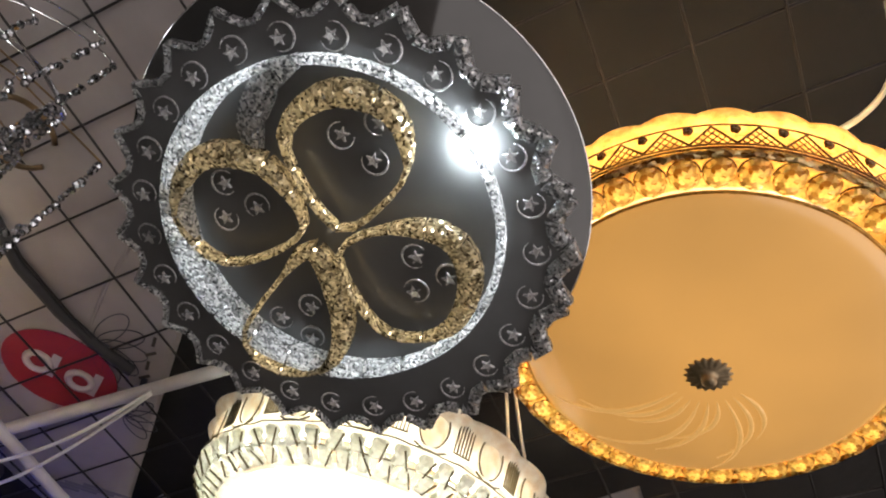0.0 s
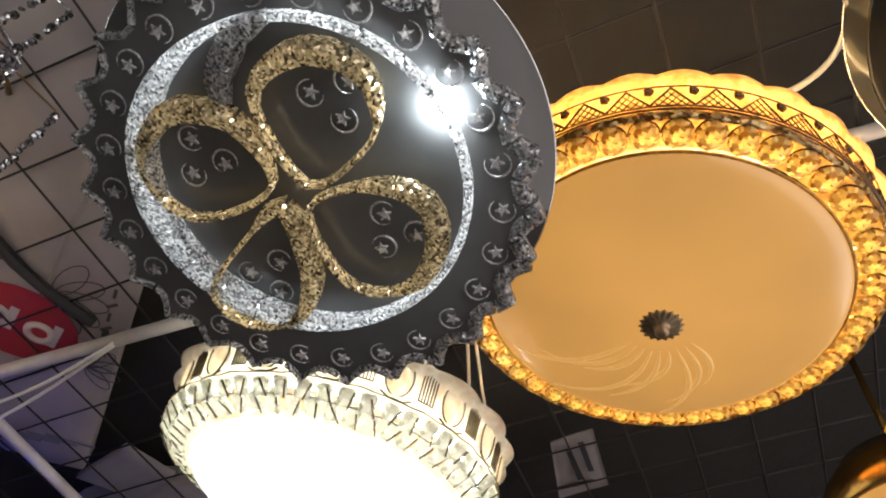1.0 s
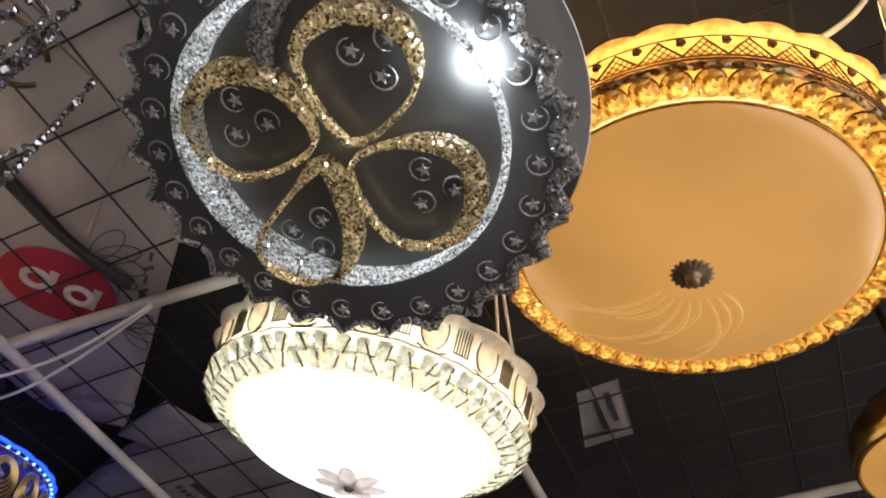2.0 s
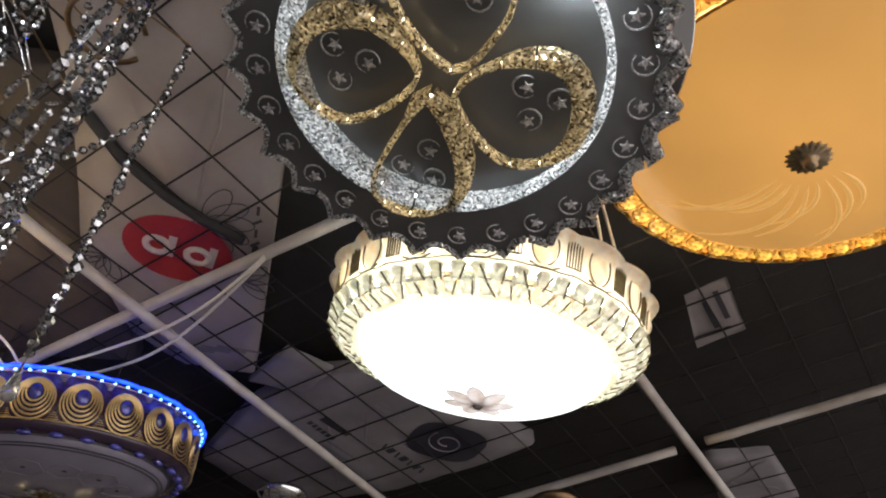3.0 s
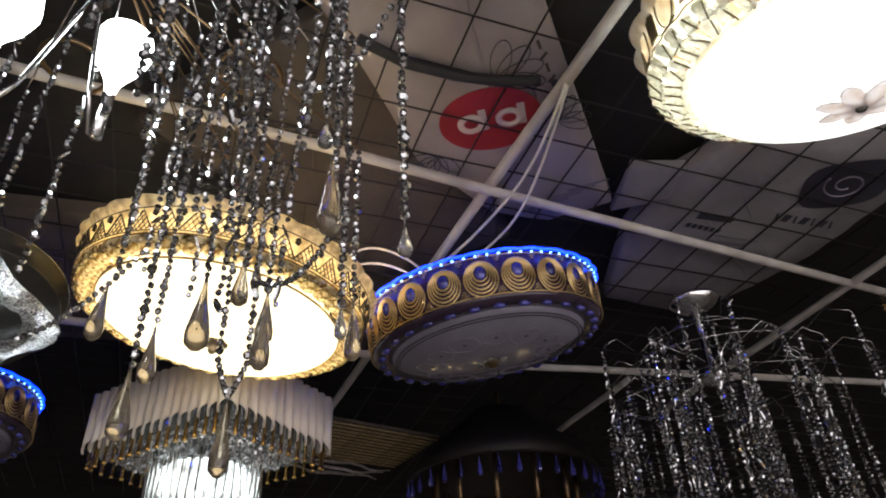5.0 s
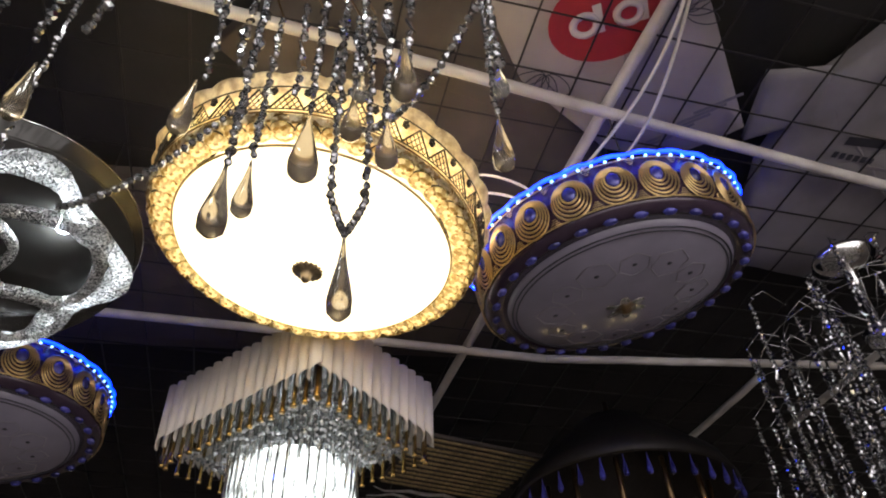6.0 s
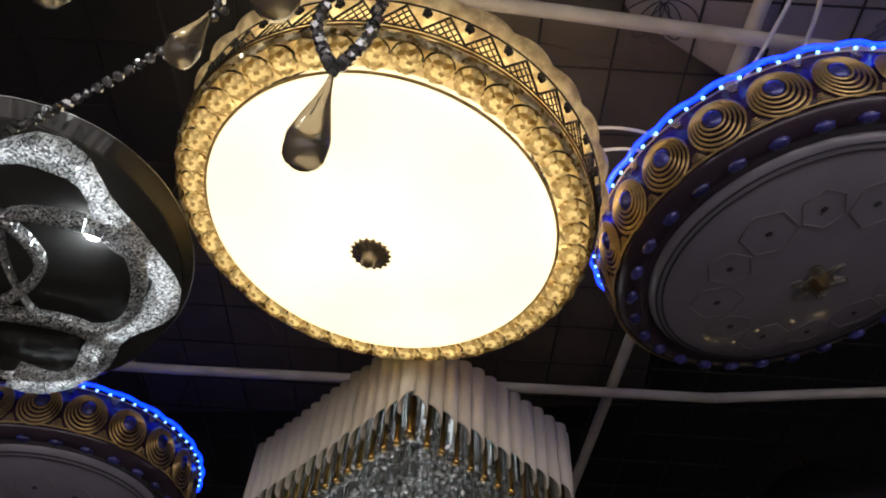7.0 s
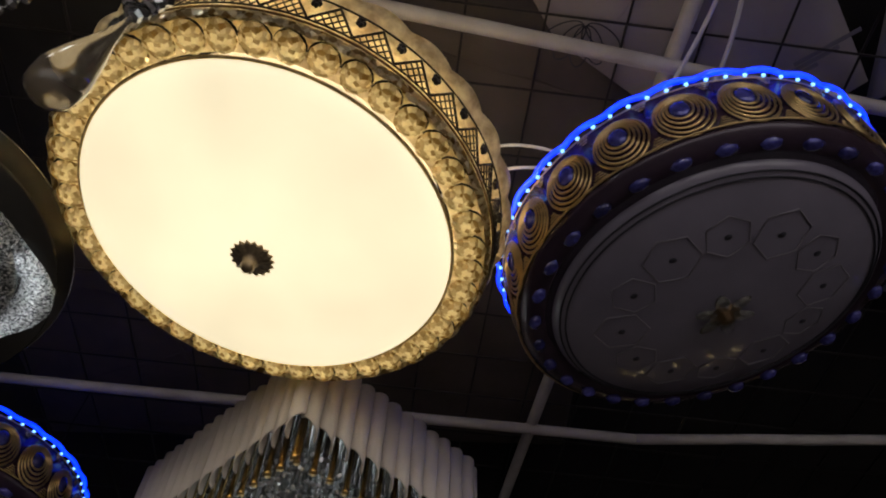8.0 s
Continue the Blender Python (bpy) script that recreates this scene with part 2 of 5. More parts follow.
# ---------------------------------------------------------------- mesh helpers


def link(name, bm, material, parent=None, label="", smooth=True):
    me = bpy.data.meshes.new(name)
    bm.to_mesh(me)
    bm.free()
    if smooth:
        for p in me.polygons:
            p.use_smooth = True
    me.materials.append(material)
    ob = new(name, me)
    if parent:
        ob.parent = parent
    if label:
        tagged(ob, label)
    return ob


def part(name, bm, material, parent, label="", smooth=True):
    return link(name, bm, material, parent, label, smooth)


def again(name, ob, parent, m):
    """One more piece on the mesh of ob."""
    o = new(name, ob.data)
    o.parent = parent
    o.matrix_basis = m
    return o


def empty(name, m, label, category, group=""):
    ob = new(name)
    ob.empty_display_size = 0.05
    ob.matrix_basis = m
    return tagged(ob, label, category, group)


def facing(c, n):
    """A pose at c whose local -z looks along n, with its x axis near the world's."""
    z = -Vector(n).normalized()
    x = (Vector((1, 0, 0)) - z * z.x).normalized()
    y = z.cross(x)
    m = Matrix((x, y, z)).transposed().to_4x4()
    m.translation = c
    return m


def lathe(profile, seg=96, wave=None, closed=False):
    """Turned shape from (radius, z) pairs. wave(angle, k) scales the radius and shifts z at profile point k."""
    bm = bmesh.new()
    rings = []
    for k, (r, z) in enumerate(profile):
        if r < 1e-6:
            rings.append([bm.verts.new((0, 0, z))])
            continue
        row = []
        for i in range(seg):
            a = 2 * math.pi * i / seg
            s, dz = wave(a, k) if wave else (1, 0)
            row.append(bm.verts.new((r * s * math.cos(a), r * s * math.sin(a), z + dz)))
        rings.append(row)
    pairs = list(zip(rings, rings[1:]))
    if closed:
        pairs.append((rings[-1], rings[0]))
    for a, b in pairs:
        for i in range(seg):
            j = (i + 1) % seg
            if len(a) == 1 and len(b) > 1:
                bm.faces.new((a[0], b[j], b[i]))
            elif len(b) == 1 and len(a) > 1:
                bm.faces.new((a[i], a[j], b[0]))
            elif len(a) > 1:
                bm.faces.new((a[i], a[j], b[j], b[i]))
    return bm


def add_tube(bm, pts, r, seg=6, closed=False, taper=None):
    pts = [Vector(p) for p in pts]
    n = len(pts)
    rows = []
    up = Vector((0.123, 0.456, 0.88))
    for i, p in enumerate(pts):
        a = pts[(i - 1) % n] if closed or i else p
        b = pts[(i + 1) % n] if closed or i < n - 1 else p
        t = (b - a).normalized()
        u = (up - t * up.dot(t)).normalized()
        v = t.cross(u)
        rr = r * (taper(i / max(1, n - 1)) if taper else 1)
        rows.append([bm.verts.new(p + (u * math.cos(q) + v * math.sin(q)) * rr) for q in [2 * math.pi * k / seg for k in range(seg)]])
    for i in range(n if closed else n - 1):
        a, b = rows[i], rows[(i + 1) % n]
        for k in range(seg):
            bm.faces.new((a[k], a[(k + 1) % seg], b[(k + 1) % seg], b[k]))
    if not closed:
        bm.faces.new(rows[0][::-1])
        bm.faces.new(rows[-1])
    return bm


def tube(pts, r, seg=6, closed=False, taper=None):
    return add_tube(bmesh.new(), pts, r, seg, closed, taper)


def add_ball(bm, c, rx, ry, rz, u=8, v=4, m=None):
    c = Vector(c)
    rows = []
    for j in range(v + 1):
        th = math.pi * j / v
        if j in (0, v):
            p = Vector((0, 0, rz * math.cos(th)))
            rows.append([bm.verts.new((m @ p if m else p) + c)])
        else:
            row = []
            for i in range(u):
                a = 2 * math.pi * i / u
                p = Vector((rx * math.sin(th) * math.cos(a), ry * math.sin(th) * math.sin(a), rz * math.cos(th)))
                row.append(bm.verts.new((m @ p if m else p) + c))
            rows.append(row)
    for a, b in zip(rows, rows[1:]):
        for i in range(u):
            j = (i + 1) % u
            if len(a) == 1:
                bm.faces.new((a[0], b[i], b[j]))
            elif len(b) == 1:
                bm.faces.new((a[i], b[0], a[j]))
            else:
                bm.faces.new((a[i], b[i], b[j], a[j]))
    return bm


def ball(rx, ry, rz, u=8, v=4):
    return add_ball(bmesh.new(), (0, 0, 0), rx, ry, rz, u, v)


def box(sx, sy, sz, bevel=0.0):
    bm = bmesh.new()
    bmesh.ops.create_cube(bm, size=1)
    bmesh.ops.scale(bm, vec=(sx, sy, sz), verts=bm.verts)
    if bevel:
        bmesh.ops.bevel(bm, geom=bm.edges[:], offset=bevel, segments=1, affect="EDGES")
    return bm


def slab(outline, z0, z1, dz=None):
    """A flat plate over an outline of (x, y) pairs."""
    bm = bmesh.new()
    lo = [bm.verts.new((x, y, z0)) for x, y in outline]
    hi = [bm.verts.new((x, y, z1)) for x, y in outline]
    n = len(outline)
    bm.faces.new(lo[::-1])
    bm.faces.new(hi)
    for i in range(n):
        bm.faces.new((lo[i], lo[(i + 1) % n], hi[(i + 1) % n], hi[i]))
    bmesh.ops.recalc_face_normals(bm, faces=bm.faces[:])
    return bm


def spin(a, r, z=0.0, extra=0.0):
    """A pose on a circle, its x axis pointing outwards."""
    return pose(r * math.cos(a), r * math.sin(a), z, 0, 0, math.degrees(a) + extra)


def lamp_light(name, kind, colour, power, parent, place, size=0.05):
    d = bpy.data.lights.new(name, kind)
    d.color, d.energy = colour, power
    if kind == "POINT":
        d.shadow_soft_size = size
    ob = new(name, d)
    ob.parent = parent
    ob.location = place
    return ob

# ---------------------------------------------------------------- the place
CELL, MESH_Z = 0.12, 2.6


def wall(name, x0, y0, x1, y1, z0, z1, material, label):
    ob = link(name, box(x1 - x0, y1 - y0, z1 - z0, 0.004), material, smooth=False)
    ob.location = ((x0 + x1) / 2, (y0 + y1) / 2, (z0 + z1) / 2)
    return tagged(ob, label, "room", kind="structure")


# floor and walls are unseen; the pale floor bounces fill upward
wall("floor", -3.2, -3.2, 4.2, 4.2, -0.1, 0.0, FLOOR, "unseen beige tiled floor, pale to bounce light")
wall("ceiling", -3.2, -3.2, 4.2, 4.2, 2.70, 2.76, CONCRETE, "dark creased tarpaulin ceiling above the wire mesh")
wall("wall_north", -3.2, 4.2, 4.2, 4.3, 0.0, 2.70, WALL, "unseen brown painted wall closing the room")
wall("wall_east", 4.2, -3.2, 4.3, 4.2, 0.0, 2.70, WALL, "unseen brown painted wall closing the room")
wall("wall_west", -3.3, -3.2, -3.2, 4.2, 0.0, 2.70, WALL, "unseen brown painted wall closing the room")
# south side left open below this, added to let the world fill in
wall("wall_south", -3.2, -3.3, 4.2, -3.2, 2.3, 2.70, WALL, "unseen lintel over a side left open for fill light")


def pipe(name, a, b, r, label):
    a, b = Vector(a), Vector(b)
    n = 14
    rnd = random.Random(len(bpy.data.objects))
    pts = [a.lerp(b, i / n) + Vector((rnd.uniform(-1, 1), rnd.uniform(-1, 1), rnd.uniform(-1, 1))) * 0.0012 for i in range(n + 1)]
    return tagged(link(name, tube(pts, r, 12), PIPE), label, "ceiling pipe", "pipes under the wire mesh", "structure")


PZ = 2.572
pipe("ceiling_pipe", (-1.9, 0.361, PZ), (2.6, 0.696, PZ), 0.0115, "dusty white round steel tube under the mesh")
pipe("ceiling_pipe", (0.423, -1.2, PZ + 0.013), (0.22, 2.2, PZ + 0.013), 0.0125, "dusty white round steel tube carrying twisted cable")
pipe("ceiling_pipe", (1.458, -0.22, PZ), (1.466, 1.6, PZ), 0.0115, "dusty white round steel tube under the mesh")
pipe("ceiling_pipe", (1.456, -1.3, PZ), (1.458, -0.30, PZ), 0.0115, "dusty white round steel tube under the mesh")
pipe("ceiling_pipe", (0.55, -0.268, PZ), (2.9, -0.252, PZ), 0.0125, "dusty white round steel tube under the mesh")
pipe("ceiling_pipe", (-1.9, 1.40, PZ), (0.5, 1.375, PZ), 0.0115, "thin white tube under the mesh")
pipe("ceiling_pipe", (0.5, 1.375, PZ), (2.2, 1.11, PZ), 0.0115, "thin white tube under the mesh")
pipe("ceiling_pipe", (1.18, 1.9, PZ + 0.013), (1.2, 1.36, PZ + 0.013), 0.0115, "short white tube under the mesh")


def outline_from(cx, cy, ang, pairs):
    c, s = math.cos(radians(ang)), math.sin(radians(ang))
    return [(cx + u * c - v * s, cy + u * s + v * c) for u, v in pairs]


def sack(name, outline, z, h, material, label, seed):
    """A filled sack or folded sheet lying on the mesh: a creased plate with soft edges."""
    rnd = random.Random(seed)
    cx, cy = sum(p[0] for p in outline) / len(outline), sum(p[1] for p in outline) / len(outline)
    dense = []
    n = len(outline)
    for i in range(n):
        a, b = outline[i], outline[(i + 1) % n]
        for k in range(5):
            dense.append((a[0] + (b[0] - a[0]) * k / 5, a[1] + (b[1] - a[1]) * k / 5))
    bm = bmesh.new()
    rows = []
    for f, zz in ((1.0, z + h), (1.0, z + h * 0.3), (0.985, z + 0.004), (0.8, z), (0.55, z), (0.28, z)):
        row = []
        for x, y in dense:
            px, py = cx + (x - cx) * f, cy + (y - cy) * f
            row.append(bm.verts.new((px, py, zz + abs(noise.noise(Vector((px * 9, py * 9, seed)))) * 0.012)))
        rows.append(row)
    mid = bm.verts.new((cx, cy, z))
    m = len(dense)
    for a, b in zip(rows, rows[1:]):
        for i in range(m):
            bm.faces.new((a[i], a[(i + 1) % m], b[(i + 1) % m], b[i]))
    for i in range(m):
        bm.faces.new((rows[-1][i], rows[-1][(i + 1) % m], mid))
    bmesh.ops.recalc_face_normals(bm, faces=bm.faces[:])
    ob = link(name, bm, material, smooth=True)
    if h > 0.025:
        # creases pressed into the underside
        for k in range(3):
            i, j = rnd.randrange(m), rnd.randrange(m)
            a, b = Vector((*dense[i], 0)), Vector((*dense[(i + m // 2 + rnd.randrange(-3, 4)) % m], 0))
            pts = [a.lerp(b, 0.12 + 0.76 * t / 12) + Vector((0.012 * noise.noise(Vector((t * 0.6, k, seed))), 0.012 * noise.noise(Vector((k, t * 0.6, seed))), z + 0.0035)) for t in range(13)]
            part("crease", tube(pts, 0.0042, 6, taper=lambda s: 0.3 + 0.7 * math.sin(math.pi * s)), material, ob)
    return tagged(ob, label, "sack", "sacks lying on the wire mesh")


def printed(name, outline, z, material, parent, label=""):
    """Print on a sack's underside, a hair below it."""
    return part(name, slab(outline, z - 0.0008, z), material, parent, label, False)


def oval(cx, cy, a, b, ang, n=36, power=2.0):
    out = []
    for i in range(n):
        t = 2 * math.pi * i / n
        c, s = math.cos(t), math.sin(t)
        u = a * math.copysign(abs(c) ** (2 / power), c)
        v = b * math.copysign(abs(s) ** (2 / power), s)
        out.append((u, v))
    return outline_from(cx, cy, ang, out)


SZ = MESH_Z + 0.008
white_sack = sack("sack", outline_from(0.62, 0.50, 48, [(0.04, 0.0), (0.0, 0.0), (-0.62, 0.0), (-1.35, 0.03), (-1.35, 0.44), (-0.66, 0.355), (-0.3, 0.37), (-0.05, 0.28), (0.05, 0.16)]),
                  SZ, 0.06, SACK, "creased white sack with a red oval print on the mesh", 3)
PRZ = SZ - 0.0012
oval_print = printed("red_print", oval(0.250, 0.355, 0.107, 0.088, -32), PRZ, RED, white_sack, "red oval print with two pale shapes")
# two pale round letter-like shapes on the red oval
for du in (-0.040, 0.040):
    for dv, kind in ((0.0, "bow"), (0.0, "stem")):
        c, s = math.cos(radians(-32)), math.sin(radians(-32))
        x, y = 0.250 + du * c, 0.355 + du * s
        if kind == "bow":
            pts = [(p[0], p[1], PRZ - 0.0012) for p in oval(x, y, 0.022, 0.020, -32, 20)]
            part("pale_ring", tube(pts, 0.0075, 4, True), PAPER, oval_print)
        else:
            printed("pale_stem", outline_from(x + 0.026 * c, y + 0.026 * s, -32, [(-0.008, -0.034), (0.008, -0.034), (0.008, 0.024), (-0.008, 0.024)]), PRZ - 0.0012, PAPER, oval_print)
# faint line-drawn flower
for fx, fy, size, a0, petals in ((0.222, 0.252, 1.0, -106, 7), (0.184, 0.491, 0.72, 30, 5), (0.385, 0.312, 0.72, -120, 5)):
    for i in range(petals):
        c, s = math.cos(radians(a0 + i * 30)), math.sin(radians(a0 + i * 30))
        side = []
        for k in range(25):
            t = 2 * math.pi * k / 24
            u, v = size * (0.05 + 0.045 * math.cos(t)), size * 0.020 * math.sin(t)
            side.append((fx + u * c - v * s, fy + u * s + v * c, PRZ))
        part("petal_outline", tube(side, 0.0010, 4, True), INK, white_sack)
# a dark tube run across the underside of the white sack
strip = [(-0.06, 0.235), (0.04, 0.262), (0.14, 0.262), (0.22, 0.250), (0.30, 0.225)]
tagged(link("strap", tube([(x, y, SZ - 0.006) for x, y in strip], 0.011, 8), DARK_STRIP), "dark strip across the white sack", "strap")
for k in range(5):
    printed("print_bar", outline_from(0.47 + 0.02 * k, 0.60 - 0.03 * k, -42, [(-0.05 - 0.004 * (k % 2), -0.0035), (0.05, -0.0035), (0.05, 0.0035), (-0.05, 0.0035)]), PRZ, INK_GREY, white_sack)
for k in range(4):
    printed("print_mark", outline_from(0.262 + 0.020 * k, 0.150 + 0.022 * k, 48 + 50 * (k % 2), [(-0.011, -0.003), (0.011, -0.003), (0.011, 0.003), (-0.011, 0.003)]), PRZ, SACK_BROWN, white_sack)
printed("print_mark", outline_from(0.345, 0.24, 48, [(-0.03, -0.006), (0.04, -0.012), (0.04, 0.004), (-0.03, 0.006)]), PRZ, INK, white_sack)

sack("sack", outline_from(0.10, 0.72, 40, [(0.3, -0.22), (0.3, 0.2), (-0.5, 0.24), (-0.5, -0.25)]), SZ + 0.012, 0.05, SACK_BROWN, "dusty brown sack lying on the mesh", 5)
sack("sack", outline_from(-0.2, 1.25, -5, [(0.55, -0.35), (0.55, 0.3), (-0.7, 0.34), (-0.7, -0.3)]), SZ + 0.02, 0.05, SACK_BROWN, "dark brown sheet lying on the mesh", 9)
grey_sack = sack("sack", [(1.300, 0.110), (1.32, 0.36), (1.30, 0.62), (1.18, 0.95), (0.86, 0.93), (0.74, 0.62), (0.74, 0.40), (0.83, 0.22)], SZ, 0.05, SACK_GREY, "grey printed sack with a dark rounded badge", 12)
badge = printed("badge_print", oval(1.150, 0.300, 0.105, 0.085, -28, 40, 3.0), PRZ, INK, grey_sack, "dark rounded badge print")
pts = []
for k in range(40):
    t = k / 39
    a = 0.6 + t * 9.0
    r = 0.014 + 0.036 * t
    pts.append((1.150 + r * math.cos(a) * 1.15, 0.300 + r * math.sin(a), PRZ - 0.001))
part("badge_spiral", tube(pts, 0.0028, 4), INK_GREY, badge)
for k, w in enumerate((0.022, 0.020, 0.018, 0.02, 0.016, 0.02, 0.02)):
    printed("print_bar", outline_from(1.075 + 0.027 * k, 0.452 - 0.002 * k, 0, [(-w / 2, -0.013), (w / 2, -0.013), (w / 2, 0.013), (-w / 2, 0.013)] if k % 2 else [(-w / 2, -0.013), (-w / 5, -0.013), (w / 2, 0.013), (w / 8, 0.013)]), PRZ, INK, grey_sack)
printed("print_bar", outline_from(0.925, 0.500, -5, [(-0.05, -0.010), (0.05, -0.010), (0.05, 0.012), (-0.05, 0.012)]), PRZ, INK, grey_sack)
for k in range(6):
    printed("print_bar", outline_from(0.875 + 0.018 * k, 0.545, -5, [(-0.006, -0.008), (0.006, -0.008), (0.006, 0.008), (-0.006, 0.008)]), PRZ, INK, grey_sack)
for k in range(3):
    printed("print_bar", outline_from(1.03, 0.56 + 0.025 * k, -3, [(-0.07, -0.004), (0.07 - 0.02 * k, -0.004), (0.07 - 0.02 * k, 0.004), (-0.07, 0.004)]), PRZ, INK_GREY, grey_sack)
    printed("print_bar", outline_from(0.95, 0.33 + 0.022 * k, -3, [(-0.05, -0.003), (0.05 - 0.02 * k, -0.003), (0.05 - 0.02 * k, 0.003), (-0.05, 0.003)]), PRZ, INK_GREY, grey_sack)
note = sack("leaflet", [(0.935, -0.442), (0.931, -0.535), (1.115, -0.52), (1.122, -0.405)], SZ, 0.006, SACK_GREY, "small grey printed leaflet on the mesh", 15)
tagged(note, category="leaflet")
for k in range(2):
    printed("print_bar", outline_from(1.00 + 0.02 * k, -0.50 + 0.03 * k, 2, [(-0.05, -0.006), (0.05, -0.006), (0.05, 0.006), (-0.05, 0.006)]), PRZ, INK, note)
printed("print_bar", outline_from(1.08, -0.455, 2, [(-0.004, -0.04), (0.004, -0.04), (0.004, 0.04), (-0.004, 0.04)]), PRZ, INK, note)
sack("sack", [(1.62, -0.26), (1.70, -0.42), (2.0, -0.42), (1.95, -0.2)], SZ, 0.03, SACK_GREY, "small dusty grey packet on the mesh", 17)
sack("sack", [(0.62, 0.40), (0.74, 0.36), (0.78, 0.48), (0.66, 0.56)], SZ + 0.002, 0.02, SACK_GREY, "crumpled grey plastic wrap on the mesh", 19)

# ---------------------------------------------------------------- round lamps with cabochon rims


def scallop(count, depth, only):
    def w(a, k):
        return (1 + depth * abs(math.sin(a * count / 2)), 0) if k in only else (1, 0)
    return w


def dome(r, h, n=9):
    """Shallow bowl hanging below z = 0."""
    return [(r * math.sin(t), -h * (math.cos(t) - math.cos(math.pi / 2)) ) for t in [math.pi / 2 * (1 - k / (n - 1)) for k in range(n)]][::1]


def hang_wires(thing, m, r, top):
    """Thin steel wires from the base up to the mesh."""
    inv = m.inverted()
    for k in range(3):
        a = 2 * math.pi * k / 3 + 0.4
        p = Vector((r * math.cos(a), r * math.sin(a), top))
        q = m @ p
        q.z = MESH_Z
        part("hanging_wire", tube([p, inv @ q], 0.0012, 5), STEEL, thing)


def rosette(thing, z, r, material):
    """A fluted cap and knob in the middle of the glass."""
    fin = part("finial", lathe([(0.0, 0.010), (r * 0.6, 0.008), (r, 0.0), (r * 0.9, -0.003), (r * 0.45, -0.004), (r * 0.3, -0.010), (r * 0.34, -0.016), (r * 0.2, -0.021), (0, -0.022)],
                               72, lambda a, k: (1 + (0.09 if k in (1, 2, 3) else 0) * math.cos(a * 18), 0)), material, thing, "fluted metal finial")
    fin.location = (0, 0, z)
    return fin


def cabochon_lamp(c, n, k, label, glass, shell, bead_mat, rim_mat, dot_mat, line, led, light_colour, power, etched, bulge=0.042, count=44, rise=1.0):
    """Round ceiling lamp: lit bowl, a rim of round cabochons, a patterned band and a scalloped crown. rise: its depth against the usual one."""
    m = facing(c, n) @ Matrix.Diagonal((1, 1, rise, 1))
    th = empty("ceiling_lamp", m, label, "ceiling lamp", "round ceiling lamps")
    part("base_plate", lathe([(0, 0.088), (0.19 * k, 0.088), (0.2 * k, 0.080), (0.2 * k, 0.070), (0, 0.070)], 64), WHITE_METAL, th)
    part("glass_bowl", lathe(dome(0.226 * k, bulge), 96), glass, th, "lit frosted glass bowl")
    part("glass_ring", tube([(0.2265 * k * math.cos(t), 0.2265 * k * math.sin(t), -0.001) for t in [2 * math.pi * i / 96 for i in range(96)]], 0.0022, 6, True), rim_mat, th)
    part("rim", lathe([(0.226 * k, 0.012), (0.264 * k, 0.010), (0.266 * k, 0.016), (0.226 * k, 0.018)], 96, closed=True), shell, th, "translucent gilded rim behind the cabochons")
    first = None
    rnd = random.Random(count)
    for i in range(count):
        a = 2 * math.pi * i / count
        mm = spin(a, 0.2455 * k, 0.006) @ pose(0, 0, 0, rnd.uniform(-5, 5), 8 + rnd.uniform(-5, 5), rnd.uniform(-8, 8))
        if first is None:
            first = part("cabochon", ball(0.0205 * k, 0.0172 * k, 0.0095, 10, 6), bead_mat, th, "round clear cabochon", False)
            first.matrix_basis = mm
            # added glow that gives each bead its bright core
            dot = part("glow_dot", ball(0.0085, 0.0080, 0.0020, 8, 4), dot_mat, first, "small glow added inside the cabochon")
            dot.location = (0.001, 0, 0.003)
        else:
            again("glow_dot", dot, again("cabochon", first, th, mm), dot.matrix_basis.copy())
    # arcs of line round the cabochons
    bm = bmesh.new()
    for i in range(count):
        a0 = 2 * math.pi * i / count
        pts = []
        for q in range(9):
            t = math.pi * q / 8
            rr = 0.246 * k + 0.0175 * k * math.sin(t)
            aa = a0 + (0.0168 * k / (0.246 * k)) * math.cos(t)
            pts.append((rr * math.cos(aa), rr * math.sin(aa), 0.0085))
        add_tube(bm, pts, 0.0013, 4)
    part("rim_line_work", bm, line, th, "fine dark arcs round the cabochons")
    part("outer_lip", lathe([(0.2630 * k, 0.014), (0.2638 * k, 0.006), (0.2662 * k, 0.003), (0.2690 * k, 0.006), (0.2700 * k, 0.015), (0.2660 * k, 0.018)], count * 6,
                            lambda a, j: (1 + (0.007 * math.cos(a * count) if j in (2, 3) else 0), 0.0012 * math.cos(a * count)), closed=True), bead_mat, th, "clear cut outer lip", False)
    part("edge_line", tube([(0.2715 * k * math.cos(t), 0.2715 * k * math.sin(t), 0.0165) for t in [2 * math.pi * i / 96 for i in range(96)]], 0.0014, 5, True), BRONZE, th)
    sc = scallop(30, 0.02, (3, 4, 5))
    part("band", lathe([(0.264 * k, 0.016), (0.268 * k, 0.03), (0.272 * k, 0.060), (0.280 * k, 0.078), (0.283 * k, 0.086), (0.276 * k, 0.088), (0.268 * k, 0.070), (0.262 * k, 0.020)], 240, sc, closed=True),
         shell, th, "translucent band with scalloped crown")
    # printed lattice and little flowers on the band
    bm = bmesh.new()
    R = 0.2735 * k
    cells = 36

    def on(a, z):
        r = R + (z - 0.03) * 0.09
        return (r * math.cos(a), r * math.sin(a), z)
